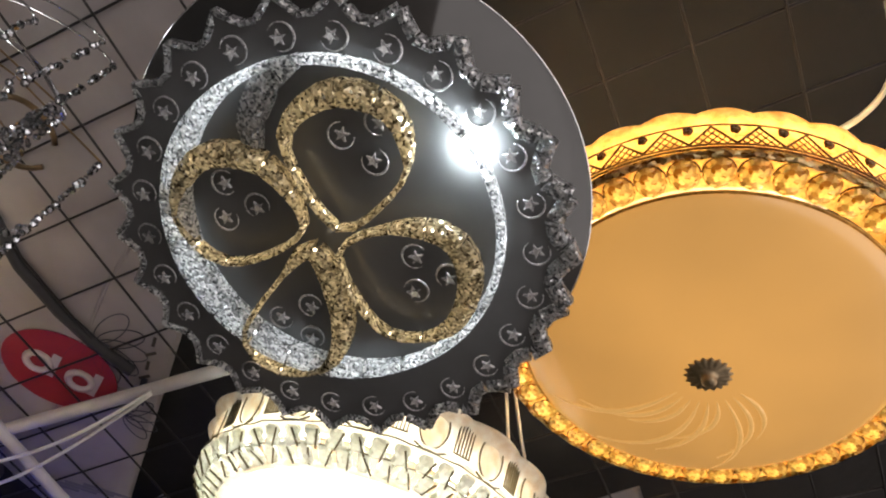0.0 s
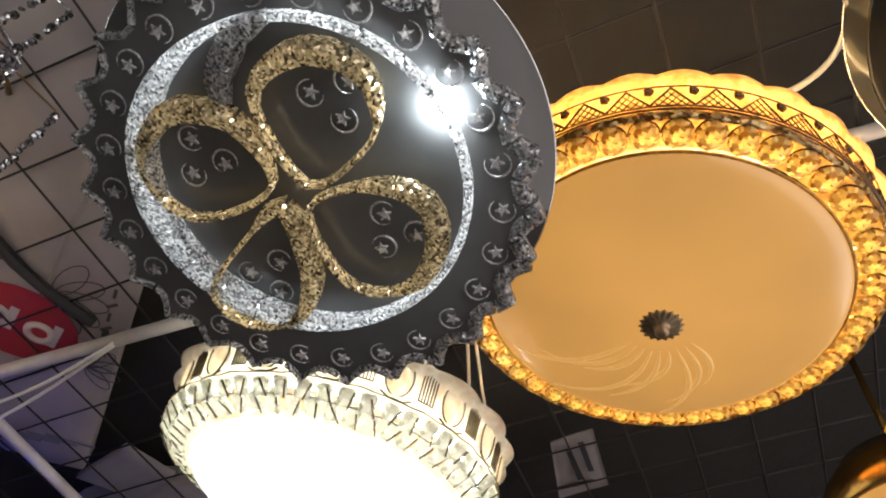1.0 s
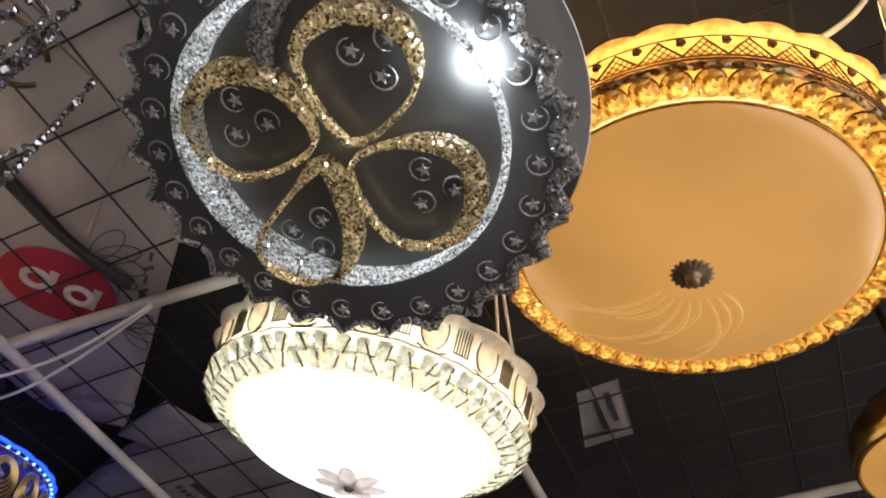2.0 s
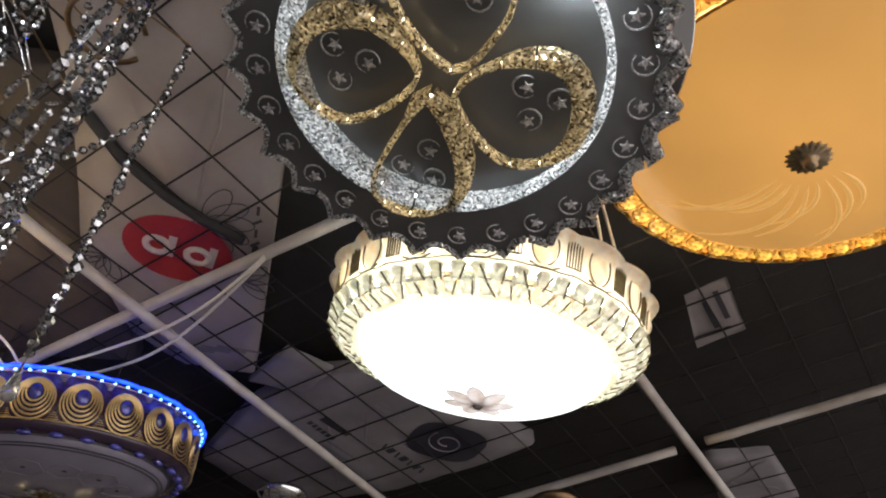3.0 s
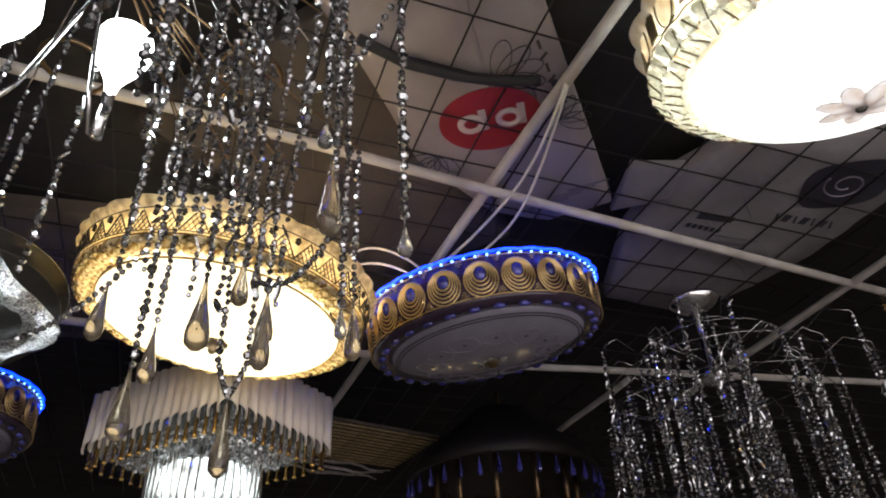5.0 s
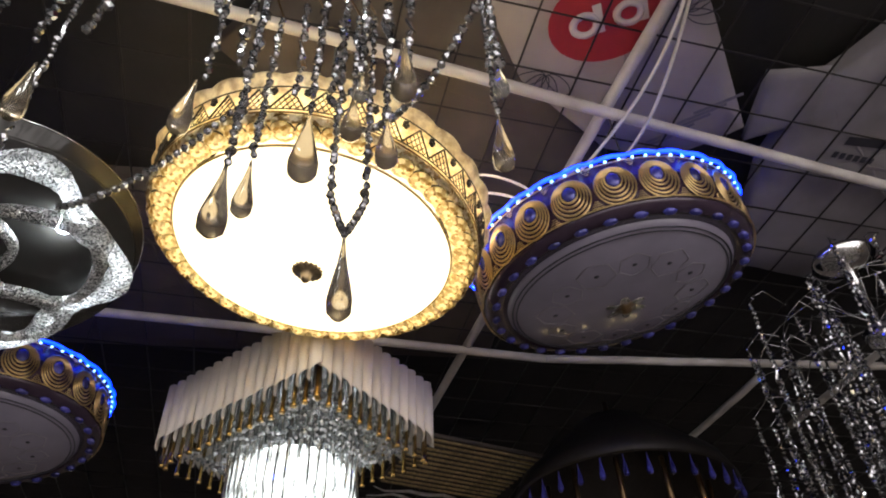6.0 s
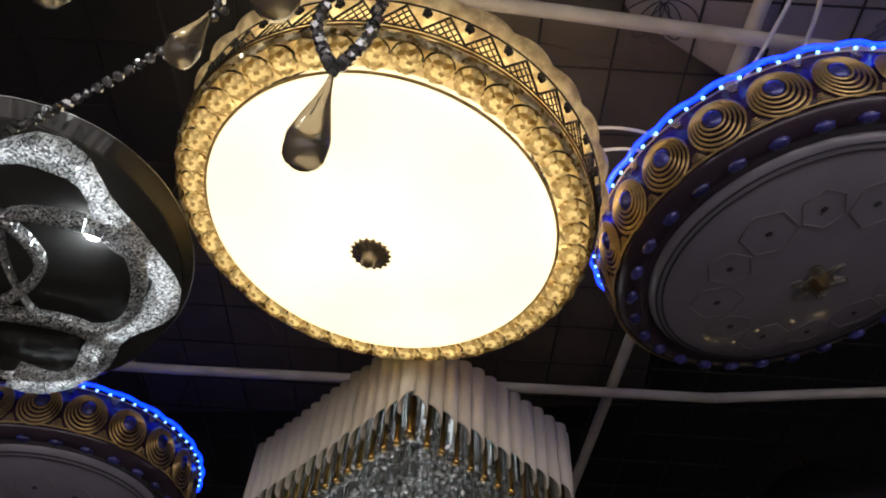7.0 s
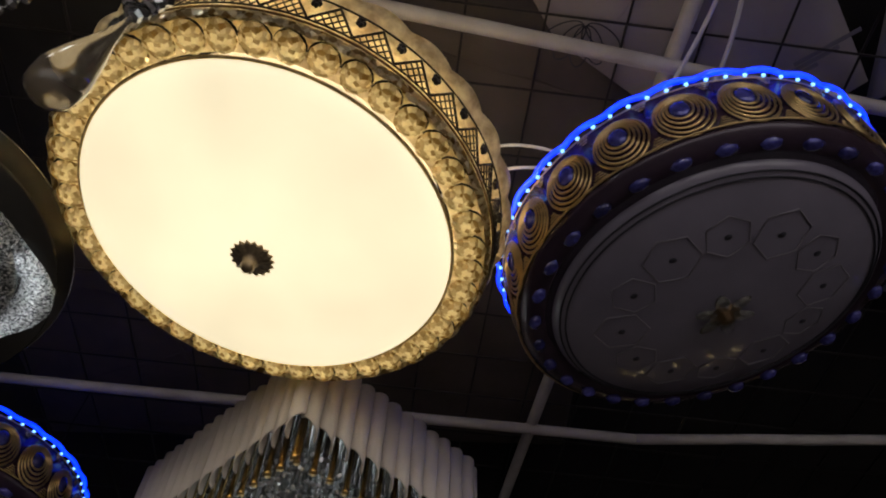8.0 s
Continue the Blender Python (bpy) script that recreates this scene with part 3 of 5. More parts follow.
    for i in range(cells):
        a0, a1 = 2 * math.pi * i / cells, 2 * math.pi * (i + 1) / cells
        am = (a0 + a1) / 2
        add_tube(bm, [on(a0, 0.024), on(am, 0.062)], 0.0015, 4)
        add_tube(bm, [on(am, 0.062), on(a1, 0.024)], 0.0015, 4)
        for q in (0.2, 0.4, 0.6, 0.8):
            add_tube(bm, [on(a0 + (am - a0) * q, 0.024 + 0.038 * q), on(a0 + (a1 - a0) * q, 0.024)], 0.0009, 4)
            add_tube(bm, [on(a1 - (a1 - am) * q, 0.024 + 0.038 * q), on(a1 - (a1 - a0) * q, 0.024)], 0.0009, 4)
        for j in range(5):
            t = 2 * math.pi * j / 5
            add_ball(bm, on(a0 + 0.011 * math.cos(t), 0.056 + 0.0045 * math.sin(t)), 0.0034, 0.0034, 0.0034, 6, 3)
    for z in (0.022, 0.066):
        add_tube(bm, [on(2 * math.pi * i / 120, z) for i in range(120)], 0.0011, 4, True)
    part("band_line_work", bm, line, th, "dark printed lattice and flowers")
    # light strips behind rim and crown
    part("light_strip", tube([(0.250 * k * math.cos(t), 0.250 * k * math.sin(t), 0.046) for t in [2 * math.pi * i / 64 for i in range(64)]], 0.004, 6, True), led, th, "light strip behind the rim")
    rosette(th, -bulge - 0.001, 0.025, AGED)
    if etched:
        part("crown_strip", tube([(0.264 * k * math.cos(t), 0.264 * k * math.sin(t), 0.079) for t in [2 * math.pi * i / 96 for i in range(96)]], 0.0048, 6, True), led, th, "light strip behind the crown")
    if etched:
        for i in range(9):
            a0 = -0.60 + i * 0.21
            pts = []
            for q in range(12):
                t = q / 11
                r = (0.050 + (0.085 + 0.035 * (i % 3)) * t) * k
                a = a0 + 0.55 * t * t * (1 if i % 2 else 0.7)
                zz = -bulge * math.cos(math.asin(min(1, r / (0.226 * k)))) - 0.0008
                pts.append((r * math.cos(a), r * math.sin(a), zz))
            part("etched_tail", tube(pts, 0.0034, 6, taper=lambda s: 0.25 + 0.75 * math.sin(math.pi * min(1, s * 1.05))), ETCH, th, "etched comet tail")
    lamp_light("bulb_light", "POINT", light_colour, power, th, (0, 0, 0.045), 0.09)
    hang_wires(th, m, 0.15 * k, 0.088)
    return th


ETCH = surface("etched bright line", (0.42, 0.28, 0.12), 0.3, emit=(1.0, 0.53, 0.15), power=0.47, scale=60)
cabochon_lamp((-0.211, 0.668, 2.230), (-0.113, 0.061, -0.992), 1.0, "lit round cream glass lamp with clear cabochon rim", DIFF_WARM, SHELL_WARM, BEAD_WARM, RIM_WARM, DOT_WARM, BLACK_LINE, LED_WARM, (1.0, 0.8, 0.5), 1.2, False)
cabochon_lamp((0.375, -0.719, 2.316), (0.02, 0.19, -0.98), 0.96, "lit round amber glass lamp with golden cabochon rim", DIFF_AMBER, SHELL_AMBER, BEAD_AMBER, RIM_AMBER, DOT_AMBER, BRONZE, LED_AMBER, (1.0, 0.6, 0.2), 1.5, True, 0.052, 44, 0.80)

# ---------------------------------------------------------------- bright white lamp with moulded acrylic skirt


def acrylic_lamp(c, n, label):
    m = facing(c, n)
    th = empty("ceiling_lamp", m, label, "ceiling lamp", "round ceiling lamps")
    part("base_plate", lathe([(0, 0.112), (0.222, 0.112), (0.238, 0.106), (0.238, 0.096), (0, 0.094)], 64), TAN, th, "tan metal base")
    part("glass_bowl", lathe(dome(0.206, 0.066, 11), 96), DIFF_WHITE, th, "brightly lit white glass bowl")
    part("crown", lathe([(0.250, 0.040), (0.254, 0.075), (0.265, 0.095), (0.268, 0.100), (0.261, 0.101), (0.248, 0.075), (0.245, 0.040)], 288, scallop(18, 0.036, (2, 3, 4)), closed=True), SHELL_WHITE, th, "clear scalloped acrylic crown")
    part("skirt", lathe([(0.246, 0.024), (0.252, 0.028), (0.258, 0.036), (0.257, 0.042), (0.250, 0.044), (0.247, 0.038), (0.246, 0.030), (0.243, 0.026)], 288,
                        lambda a, k: (1 + (0.014 * math.cos(a * 36) if k in (1, 2, 5, 6) else 0), 0), closed=True), SHELL_WHITE, th, "clear moulded acrylic skirt")
    fo = fs = fc = None
    for i in range(36):
        a = 2 * math.pi * i / 36
        if i % 2:
            mm = spin(a, 0.2555, 0.070) @ pose(0, 0, 0, 0, 6, 0)
            if fo is None:
                fo = part("oval_panel", ball(0.008, 0.0190, 0.0285, 14, 8), OVAL, th, "clear domed oval panel")
                fo.matrix_basis = mm
                o2 = part("oval_line", tube([(0.0040, 0.0200 * math.cos(t), 0.0295 * math.sin(t)) for t in [2 * math.pi * q / 28 for q in range(28)]], 0.0013, 5, True), OLIVE, fo)
            else:
                p = again("oval_panel", fo, th, mm)
                again("oval_line", o2, p, Matrix())
        else:
            for j in range(6):
                mm = spin(a + (j - 2.5) * 0.0178, 0.2590, 0.070) @ pose(0, 0, 0, 0, 6, 0)
                if fs is None:
                    fs = part("slat", box(0.003, 0.0017, 0.042, 0.0004), OLIVE, th, "thin gilded slat")
                    fs.matrix_basis = mm
                else:
                    again("slat", fs, th, mm)
            for zz in (0.049, 0.091):
                mm = spin(a, 0.2570 + 0.1 * (zz - 0.049), zz)
                if fc is None:
                    fc = part("cap_line", box(0.003, 0.026, 0.0014, 0.0004), OLIVE, th, "thin olive line")
                    fc.matrix_basis = mm
                else:
                    again("cap_line", fc, th, mm)
    part("inner_ring", lathe([(0.203, 0.0), (0.214, -0.004), (0.217, 0.004), (0.203, 0.006)], 144, lambda a, k: (1 + 0.004 * math.cos(a * 72), 0), closed=True), SHELL_WHITE, th, "clear ring round the bowl")
    # two tiers of wedge blocks fan out from the bowl to the skirt, olive lines put in as the dark of their gaps
    rnd = random.Random(6)
    shapes = []
    bl = None
    for i in range(108):
        tier = i % 2
        a = 2 * math.pi * (i + rnd.uniform(-0.12, 0.12)) / 108
        mm = spin(a, (0.2305, 0.2520)[tier] + rnd.uniform(-0.003, 0.003), (0.007, 0.018)[tier]) @ pose(0, 0, 0, rnd.uniform(-12, 12), (-24, -44)[tier] + rnd.uniform(-10, 10), rnd.uniform(-9, 9))
        if i < 4:
            shapes.append(part("skirt_block", box((0.028, 0.026, 0.033, 0.024)[i], (0.0175, 0.0215, 0.0205, 0.019)[i], 0.010, 0.0035), BLOCK, th, "clear wedge-shaped block", False))
            shapes[-1].matrix_basis = mm
        else:
            again("skirt_block", shapes[2 * rnd.randrange(2) + tier], th, mm)
        a += math.pi / 108
        mm = spin(a, (0.2300, 0.2545)[tier], (0.0015, 0.0120)[tier]) @ pose(0, 0, 0, 0, (-24, -44)[tier], rnd.choice((-32, -10, 8, 30)) + rnd.uniform(-6, 6))
        if bl is None:
            bl = part("gap_line", box(0.025, 0.0021, 0.0021), OLIVE, th, "thin olive line")
            bl.matrix_basis = mm
        else:
            again("gap_line", bl, th, mm)
    for rr, zz in ((0.2445, 0.0100), (0.2605, 0.0330), (0.2640, 0.0980)):
        part("ring_line", tube([(rr * (1 + 0.006 * math.cos(q * math.pi * 36 / 144)) * math.cos(q * math.pi / 144), rr * (1 + 0.006 * math.cos(q * math.pi * 36 / 144)) * math.sin(q * math.pi / 144), zz) for q in range(288)], 0.0011, 4, True), OLIVE, th)
    first = None
    for i in range(18):
        mm = spin(2 * math.pi * (i + 0.5) / 18, 0.2600, 0.036)
        if first is None:
            first = part("leaf_relief", tube([(0, -0.022, 0.003), (0.002, -0.010, -0.004), (0.002, 0.010, -0.004), (0, 0.022, 0.003)], 0.0014, 5), OLIVE, th, "gilded curved relief line")
            first.matrix_basis = mm
        else:
            again("leaf_relief", first, th, mm)
    part("light_strip", tube([(0.232 * math.cos(t), 0.232 * math.sin(t), 0.052) for t in [2 * math.pi * i / 64 for i in range(64)]], 0.004, 6, True), LED_COLD, th, "light strip behind the skirt")
    # second strip, out of sight and added only to brighten the blocks
    part("skirt_strip", tube([(0.236 * math.cos(t), 0.236 * math.sin(t), 0.030) for t in [2 * math.pi * i / 72 for i in range(72)]], 0.003, 6, True), LED_COLD, th, "hidden strip added to brighten the blocks")
    fin = part("finial", lathe([(0, 0), (0.008, -0.001), (0.010, -0.008), (0.006, -0.014), (0, -0.015)], 20), CHROME, th, "chrome knob")
    fin.location = (0, 0, -0.068)
    pf = None
    for i in range(7):
        mm = pose(0, 0, -0.074, 0, 0, i * 360 / 7) @ pose(0.030, 0, 0, 0, -7, 0)
        if pf is None:
            pf = part("flower_petal", ball(0.029, 0.0150, 0.0040, 12, 6), PETAL, th, "clear plastic flower petal")
            pf.matrix_basis = mm
        else:
            again("flower_petal", pf, th, mm)
    lamp_light("bulb_light", "POINT", (0.93, 1.0, 0.96), 1.6, th, (0, 0, 0.05), 0.1)
    hang_wires(th, m, 0.16, 0.105)
    return th


acrylic_lamp((0.535, -0.168, 2.300), (0.11, 0.235, -0.965), "brightly lit white glass lamp with clear acrylic skirt")

# ---------------------------------------------------------------- unlit lamps with blue strip


def blue_lamp(c, n, label, turn=0.0):
    m = facing(c, n) @ pose(0, 0, 0, 0, 0, turn)
    th = empty("ceiling_lamp", m, label, "ceiling lamp", "round ceiling lamps")
    part("base_plate", lathe([(0, 0.106), (0.235, 0.106), (0.25, 0.100), (0.25, 0.090), (0, 0.090)], 64), PLUM, th)
    part("glass_plate", lathe([(0.218, 0.0), (0.216, -0.006), (0.205, -0.012), (0.15, -0.026), (0.08, -0.034), (0, -0.037)], 96), FROST_DARK, th, "unlit frosted glass plate")
    for rr, zz in ((0.210, -0.0105), (0.203, -0.0135)):
        part("ring_line", tube([(rr * math.cos(t), rr * math.sin(t), zz) for t in [2 * math.pi * i / 96 for i in range(96)]], 0.0014, 5, True), INK, th)
    part("rim", lathe([(0.218, 0.0), (0.240, -0.002), (0.258, 0.006), (0.262, 0.016), (0.245, 0.020), (0.218, 0.012)], 96, closed=True), PLUM, th, "plum plastic rim")
    b = None
    for i in range(30):
        a = 2 * math.pi * i / 30
        mm = spin(a, 0.241, -0.003) @ pose(0, 0, 0, 0, 12, 0)
        if b is None:
            # clear dark stones; the blue shine on them is painted
            b = part("rim_stone", ball(0.010, 0.014, 0.006, 8, 4), BLUE_LIT_BEAD, th, "oval cut stone")
            b.matrix_basis = mm
        else:
            again("rim_stone", b, th, mm)
    part("band", lathe([(0.258, 0.012), (0.261, 0.030), (0.266, 0.096), (0.260, 0.098), (0.253, 0.014)], 120, closed=True), BAND_BROWN, th, "smoked band")
    N = 22
    ov = st = None
    for i in range(N):
        a = 2 * math.pi * i / N
        mm = spin(a, 0.2630, 0.056) @ pose(0, 0, 0, 0, 4, 0) @ Matrix.Diagonal((1, 1.18, 1.32, 1))
        if ov is None:
            bm = bmesh.new()
            for q, (ry, rz) in enumerate(((0.0125, 0.0125), (0.0165, 0.0165), (0.0205, 0.0205), (0.0245, 0.0242), (0.0285, 0.0275))):
                lo = 0.0 - q * 0.0023
                add_tube(bm, [(0.0015, ry * math.cos(t), max(-0.033, min(0.026, lo + 0.004 + rz * math.sin(t)))) for t in [2 * math.pi * w / 26 for w in range(26)]], 0.00155, 4, True)
            ov = part("ring_relief", bm, GOLD_LINE, th, "gilded concentric oval relief")
            ov.matrix_basis = mm
            st = part("stone", ball(0.005, 0.0105, 0.0105, 10, 6), BLUE_LIT_BEAD, ov, "blue and blue-lit cut stone")
            st.location = (0.001, 0, 0.004)
        else:
            p = again("ring_relief", ov, th, mm)
            again("stone", st, p, st.matrix_basis.copy())
    bm = bmesh.new()
    for i in range(N):
        a = 2 * math.pi * (i + 0.5) / N
        for q in range(4):
            w = 0.010 - q * 0.0022
            z = 0.016 + q * 0.004
            add_tube(bm, [(0.2635 * math.cos(a + s * w / 0.26), 0.2635 * math.sin(a + s * w / 0.26), z) for s in (-1, 0, 1)], 0.0008, 4)
            add_tube(bm, [(0.2655 * math.cos(a + s * w / 0.26), 0.2655 * math.sin(a + s * w / 0.26), 0.097 - q * 0.004) for s in (-1, 0, 1)], 0.0008, 4)
    for z in (0.013, 0.096):
        add_tube(bm, [((0.263 + z * 0.03) * math.cos(t), (0.263 + z * 0.03) * math.sin(t), z) for t in [2 * math.pi * i / 120 for i in range(120)]], 0.0013, 4, True)
    part("band_line_work", bm, GOLD_LINE, th, "fine gilded lines")
    part("light_strip", lathe([(0.267, 0.100), (0.2715, 0.1005), (0.2725, 0.1045), (0.267, 0.105)], 200, lambda a, k: (1 + 0.016 * abs(math.sin(a * 15)), 0), closed=True), LED_BLUE, th, "glowing blue light strip")
    d = None
    for i in range(72):
        a = 2 * math.pi * i / 72
        mm = spin(a, 0.2690, 0.0975)
        if d is None:
            d = part("diode", ball(0.002, 0.0028, 0.002, 6, 4), LED_BLUE_DOT, th, "bright blue diode")
            d.matrix_basis = mm
        else:
            again("diode", d, th, mm)
    # a chain of line-drawn hexagons with dots on the glass
    def on_glass(x, y):
        r = math.hypot(x, y)
        return (x, y, -0.037 + 0.0115 * (r / 0.15) ** 2 - 0.0012)
    for i in range(12):
        a = 2 * math.pi * i / 12 + 0.2
        cx, cy = 0.132 * math.cos(a), 0.132 * math.sin(a)
        size = 0.036 if i % 2 else 0.030
        fl_ = part("hexagon_line", tube([on_glass(cx + size * math.cos(a + math.pi * q / 3), cy + size * math.sin(a + math.pi * q / 3)) for q in range(6)], 0.0011, 4, True), INK_GREY, th, "line-drawn hexagon")
        dot = part("hexagon_eye", ball(0.005, 0.005, 0.0015, 8, 4), INK, fl_)
        dot.location = on_glass(cx, cy)
    fin = part("finial", lathe([(0, 0), (0.014, 0), (0.020, -0.003), (0.010, -0.006), (0.008, -0.014), (0, -0.016)], 24, lambda a, k: (1 + 0.1 * math.cos(a * 8), 0)), BRONZE, th, "dark metal finial")
    fin.location = (0, 0, -0.037)
    pf = None
    for i in range(6):
        mm = pose(0, 0, -0.040, 0, 0, i * 60) @ pose(0.022, 0, 0, 0, 0, 0)
        if pf is None:
            pf = part("flower_petal", ball(0.020, 0.010, 0.003, 10, 4), CLEAR_DROP, th, "clear plastic petal")
            pf.matrix_basis = mm
        else:
            again("flower_petal", pf, th, mm)
    hang_wires(th, m, 0.17, 0.106)
    return th


blue_lamp((0.370, 0.720, 2.284), (0.165, 0.09, -0.98), "unlit round lamp with gilded ovals and blue light strip")
blue_lamp((-0.86, 1.37, 2.200), (0.099, 0.013, -0.995), "unlit lamp with gilded ovals and glowing blue strip", 5)

# ---------------------------------------------------------------- mirror disc lamps with crystal ribbons


def ribbon(th, name, path, width, material, label, gap=0.06, thick=0.014, z=0.0, closed=False, per=0.026):
    """Blocks of crushed acrylic laid end to end along a path of (x, y); width(t) gives their breadth."""
    P = [Vector((x, y, 0)) for x, y in path]
    if closed:
        P.append(P[0])
    d = [0.0]
    for a, b in zip(P, P[1:]):
        d.append(d[-1] + (b - a).length)
    total = d[-1]

    def at(s):
        s = min(max(s, 0), total)
        for i in range(len(d) - 1):
            if s <= d[i + 1] or i == len(d) - 2:
                f = (s - d[i]) / max(1e-9, d[i + 1] - d[i])
                return P[i].lerp(P[i + 1], f), (P[i + 1] - P[i]).normalized()
    n = max(2, round(total / per))
    for k in range(n):
        s0, s1 = total * (k + gap / 2) / n, total * (k + 1 - gap / 2) / n
        bm = bmesh.new()
        rows = []
        for s in (s0, (s0 + s1) / 2, s1):
            p, t = at(s)
            nn = Vector((-t.y, t.x, 0))
            w = width(s / total)
            a, b = p - nn * w / 2, p + nn * w / 2
            rows.append([bm.verts.new((a.x, a.y, z + thick)), bm.verts.new((a.x, a.y, z + 0.003)), bm.verts.new((a.x * 0.7 + b.x * 0.3, a.y * 0.7 + b.y * 0.3, z)),
                         bm.verts.new((a.x * 0.3 + b.x * 0.7, a.y * 0.3 + b.y * 0.7, z)), bm.verts.new((b.x, b.y, z + 0.003)), bm.verts.new((b.x, b.y, z + thick))])
        for a, b in zip(rows, rows[1:]):
            for i in range(6):
                j = (i + 1) % 6
                bm.faces.new((a[i], a[j], b[j], b[i]))
        bm.faces.new(rows[0])
        bm.faces.new(rows[-1][::-1])
        bmesh.ops.recalc_face_normals(bm, faces=bm.faces[:])
        part(name, bm, material, th, label, False)


def loop_path(pts, n=8):
    """A closed smooth path through a few points."""
    out = []
    m = len(pts)
    for i in range(m):
        p0, p1, p2, p3 = [Vector(pts[(i + q) % m]) for q in (-1, 0, 1, 2)]
        for k in range(n):
            t = k / n
            out.append(tuple(0.5 * ((2 * p1) + (p2 - p0) * t + (2 * p0 - 5 * p1 + 4 * p2 - p3) * t * t + (3 * p1 - p0 - 3 * p2 + p3) * t ** 3)))
    return out


def star_motif(th, m, first):
    if first:
        p = again("moon_motif", first[0], th, m)
        again("star", first[1], p, first[1].matrix_basis.copy())
        return first
    pts = [(0.0125 * math.cos(t), 0.0125 * math.sin(t), 0) for t in [-2.3 + 4.6 * q / 14 for q in range(15)]]
    moon = part("moon_motif", tube(pts, 0.0010, 5, taper=lambda s: 0.4 + 0.9 * math.sin(math.pi * s)), SILVER_PRINT, th, "silvery crescent")
    moon.matrix_basis = m
    out = []
    for q in range(10):
        r = 0.0075 if q % 2 == 0 else 0.0032
        out.append((r * math.cos(math.pi * q / 5), r * math.sin(math.pi * q / 5)))
    star = part("star", slab(out, -0.0035, 0.0), SILVER_PRINT, moon, "silvery star", False)
    star.location = (-0.002, 0, 0)
    return moon, star


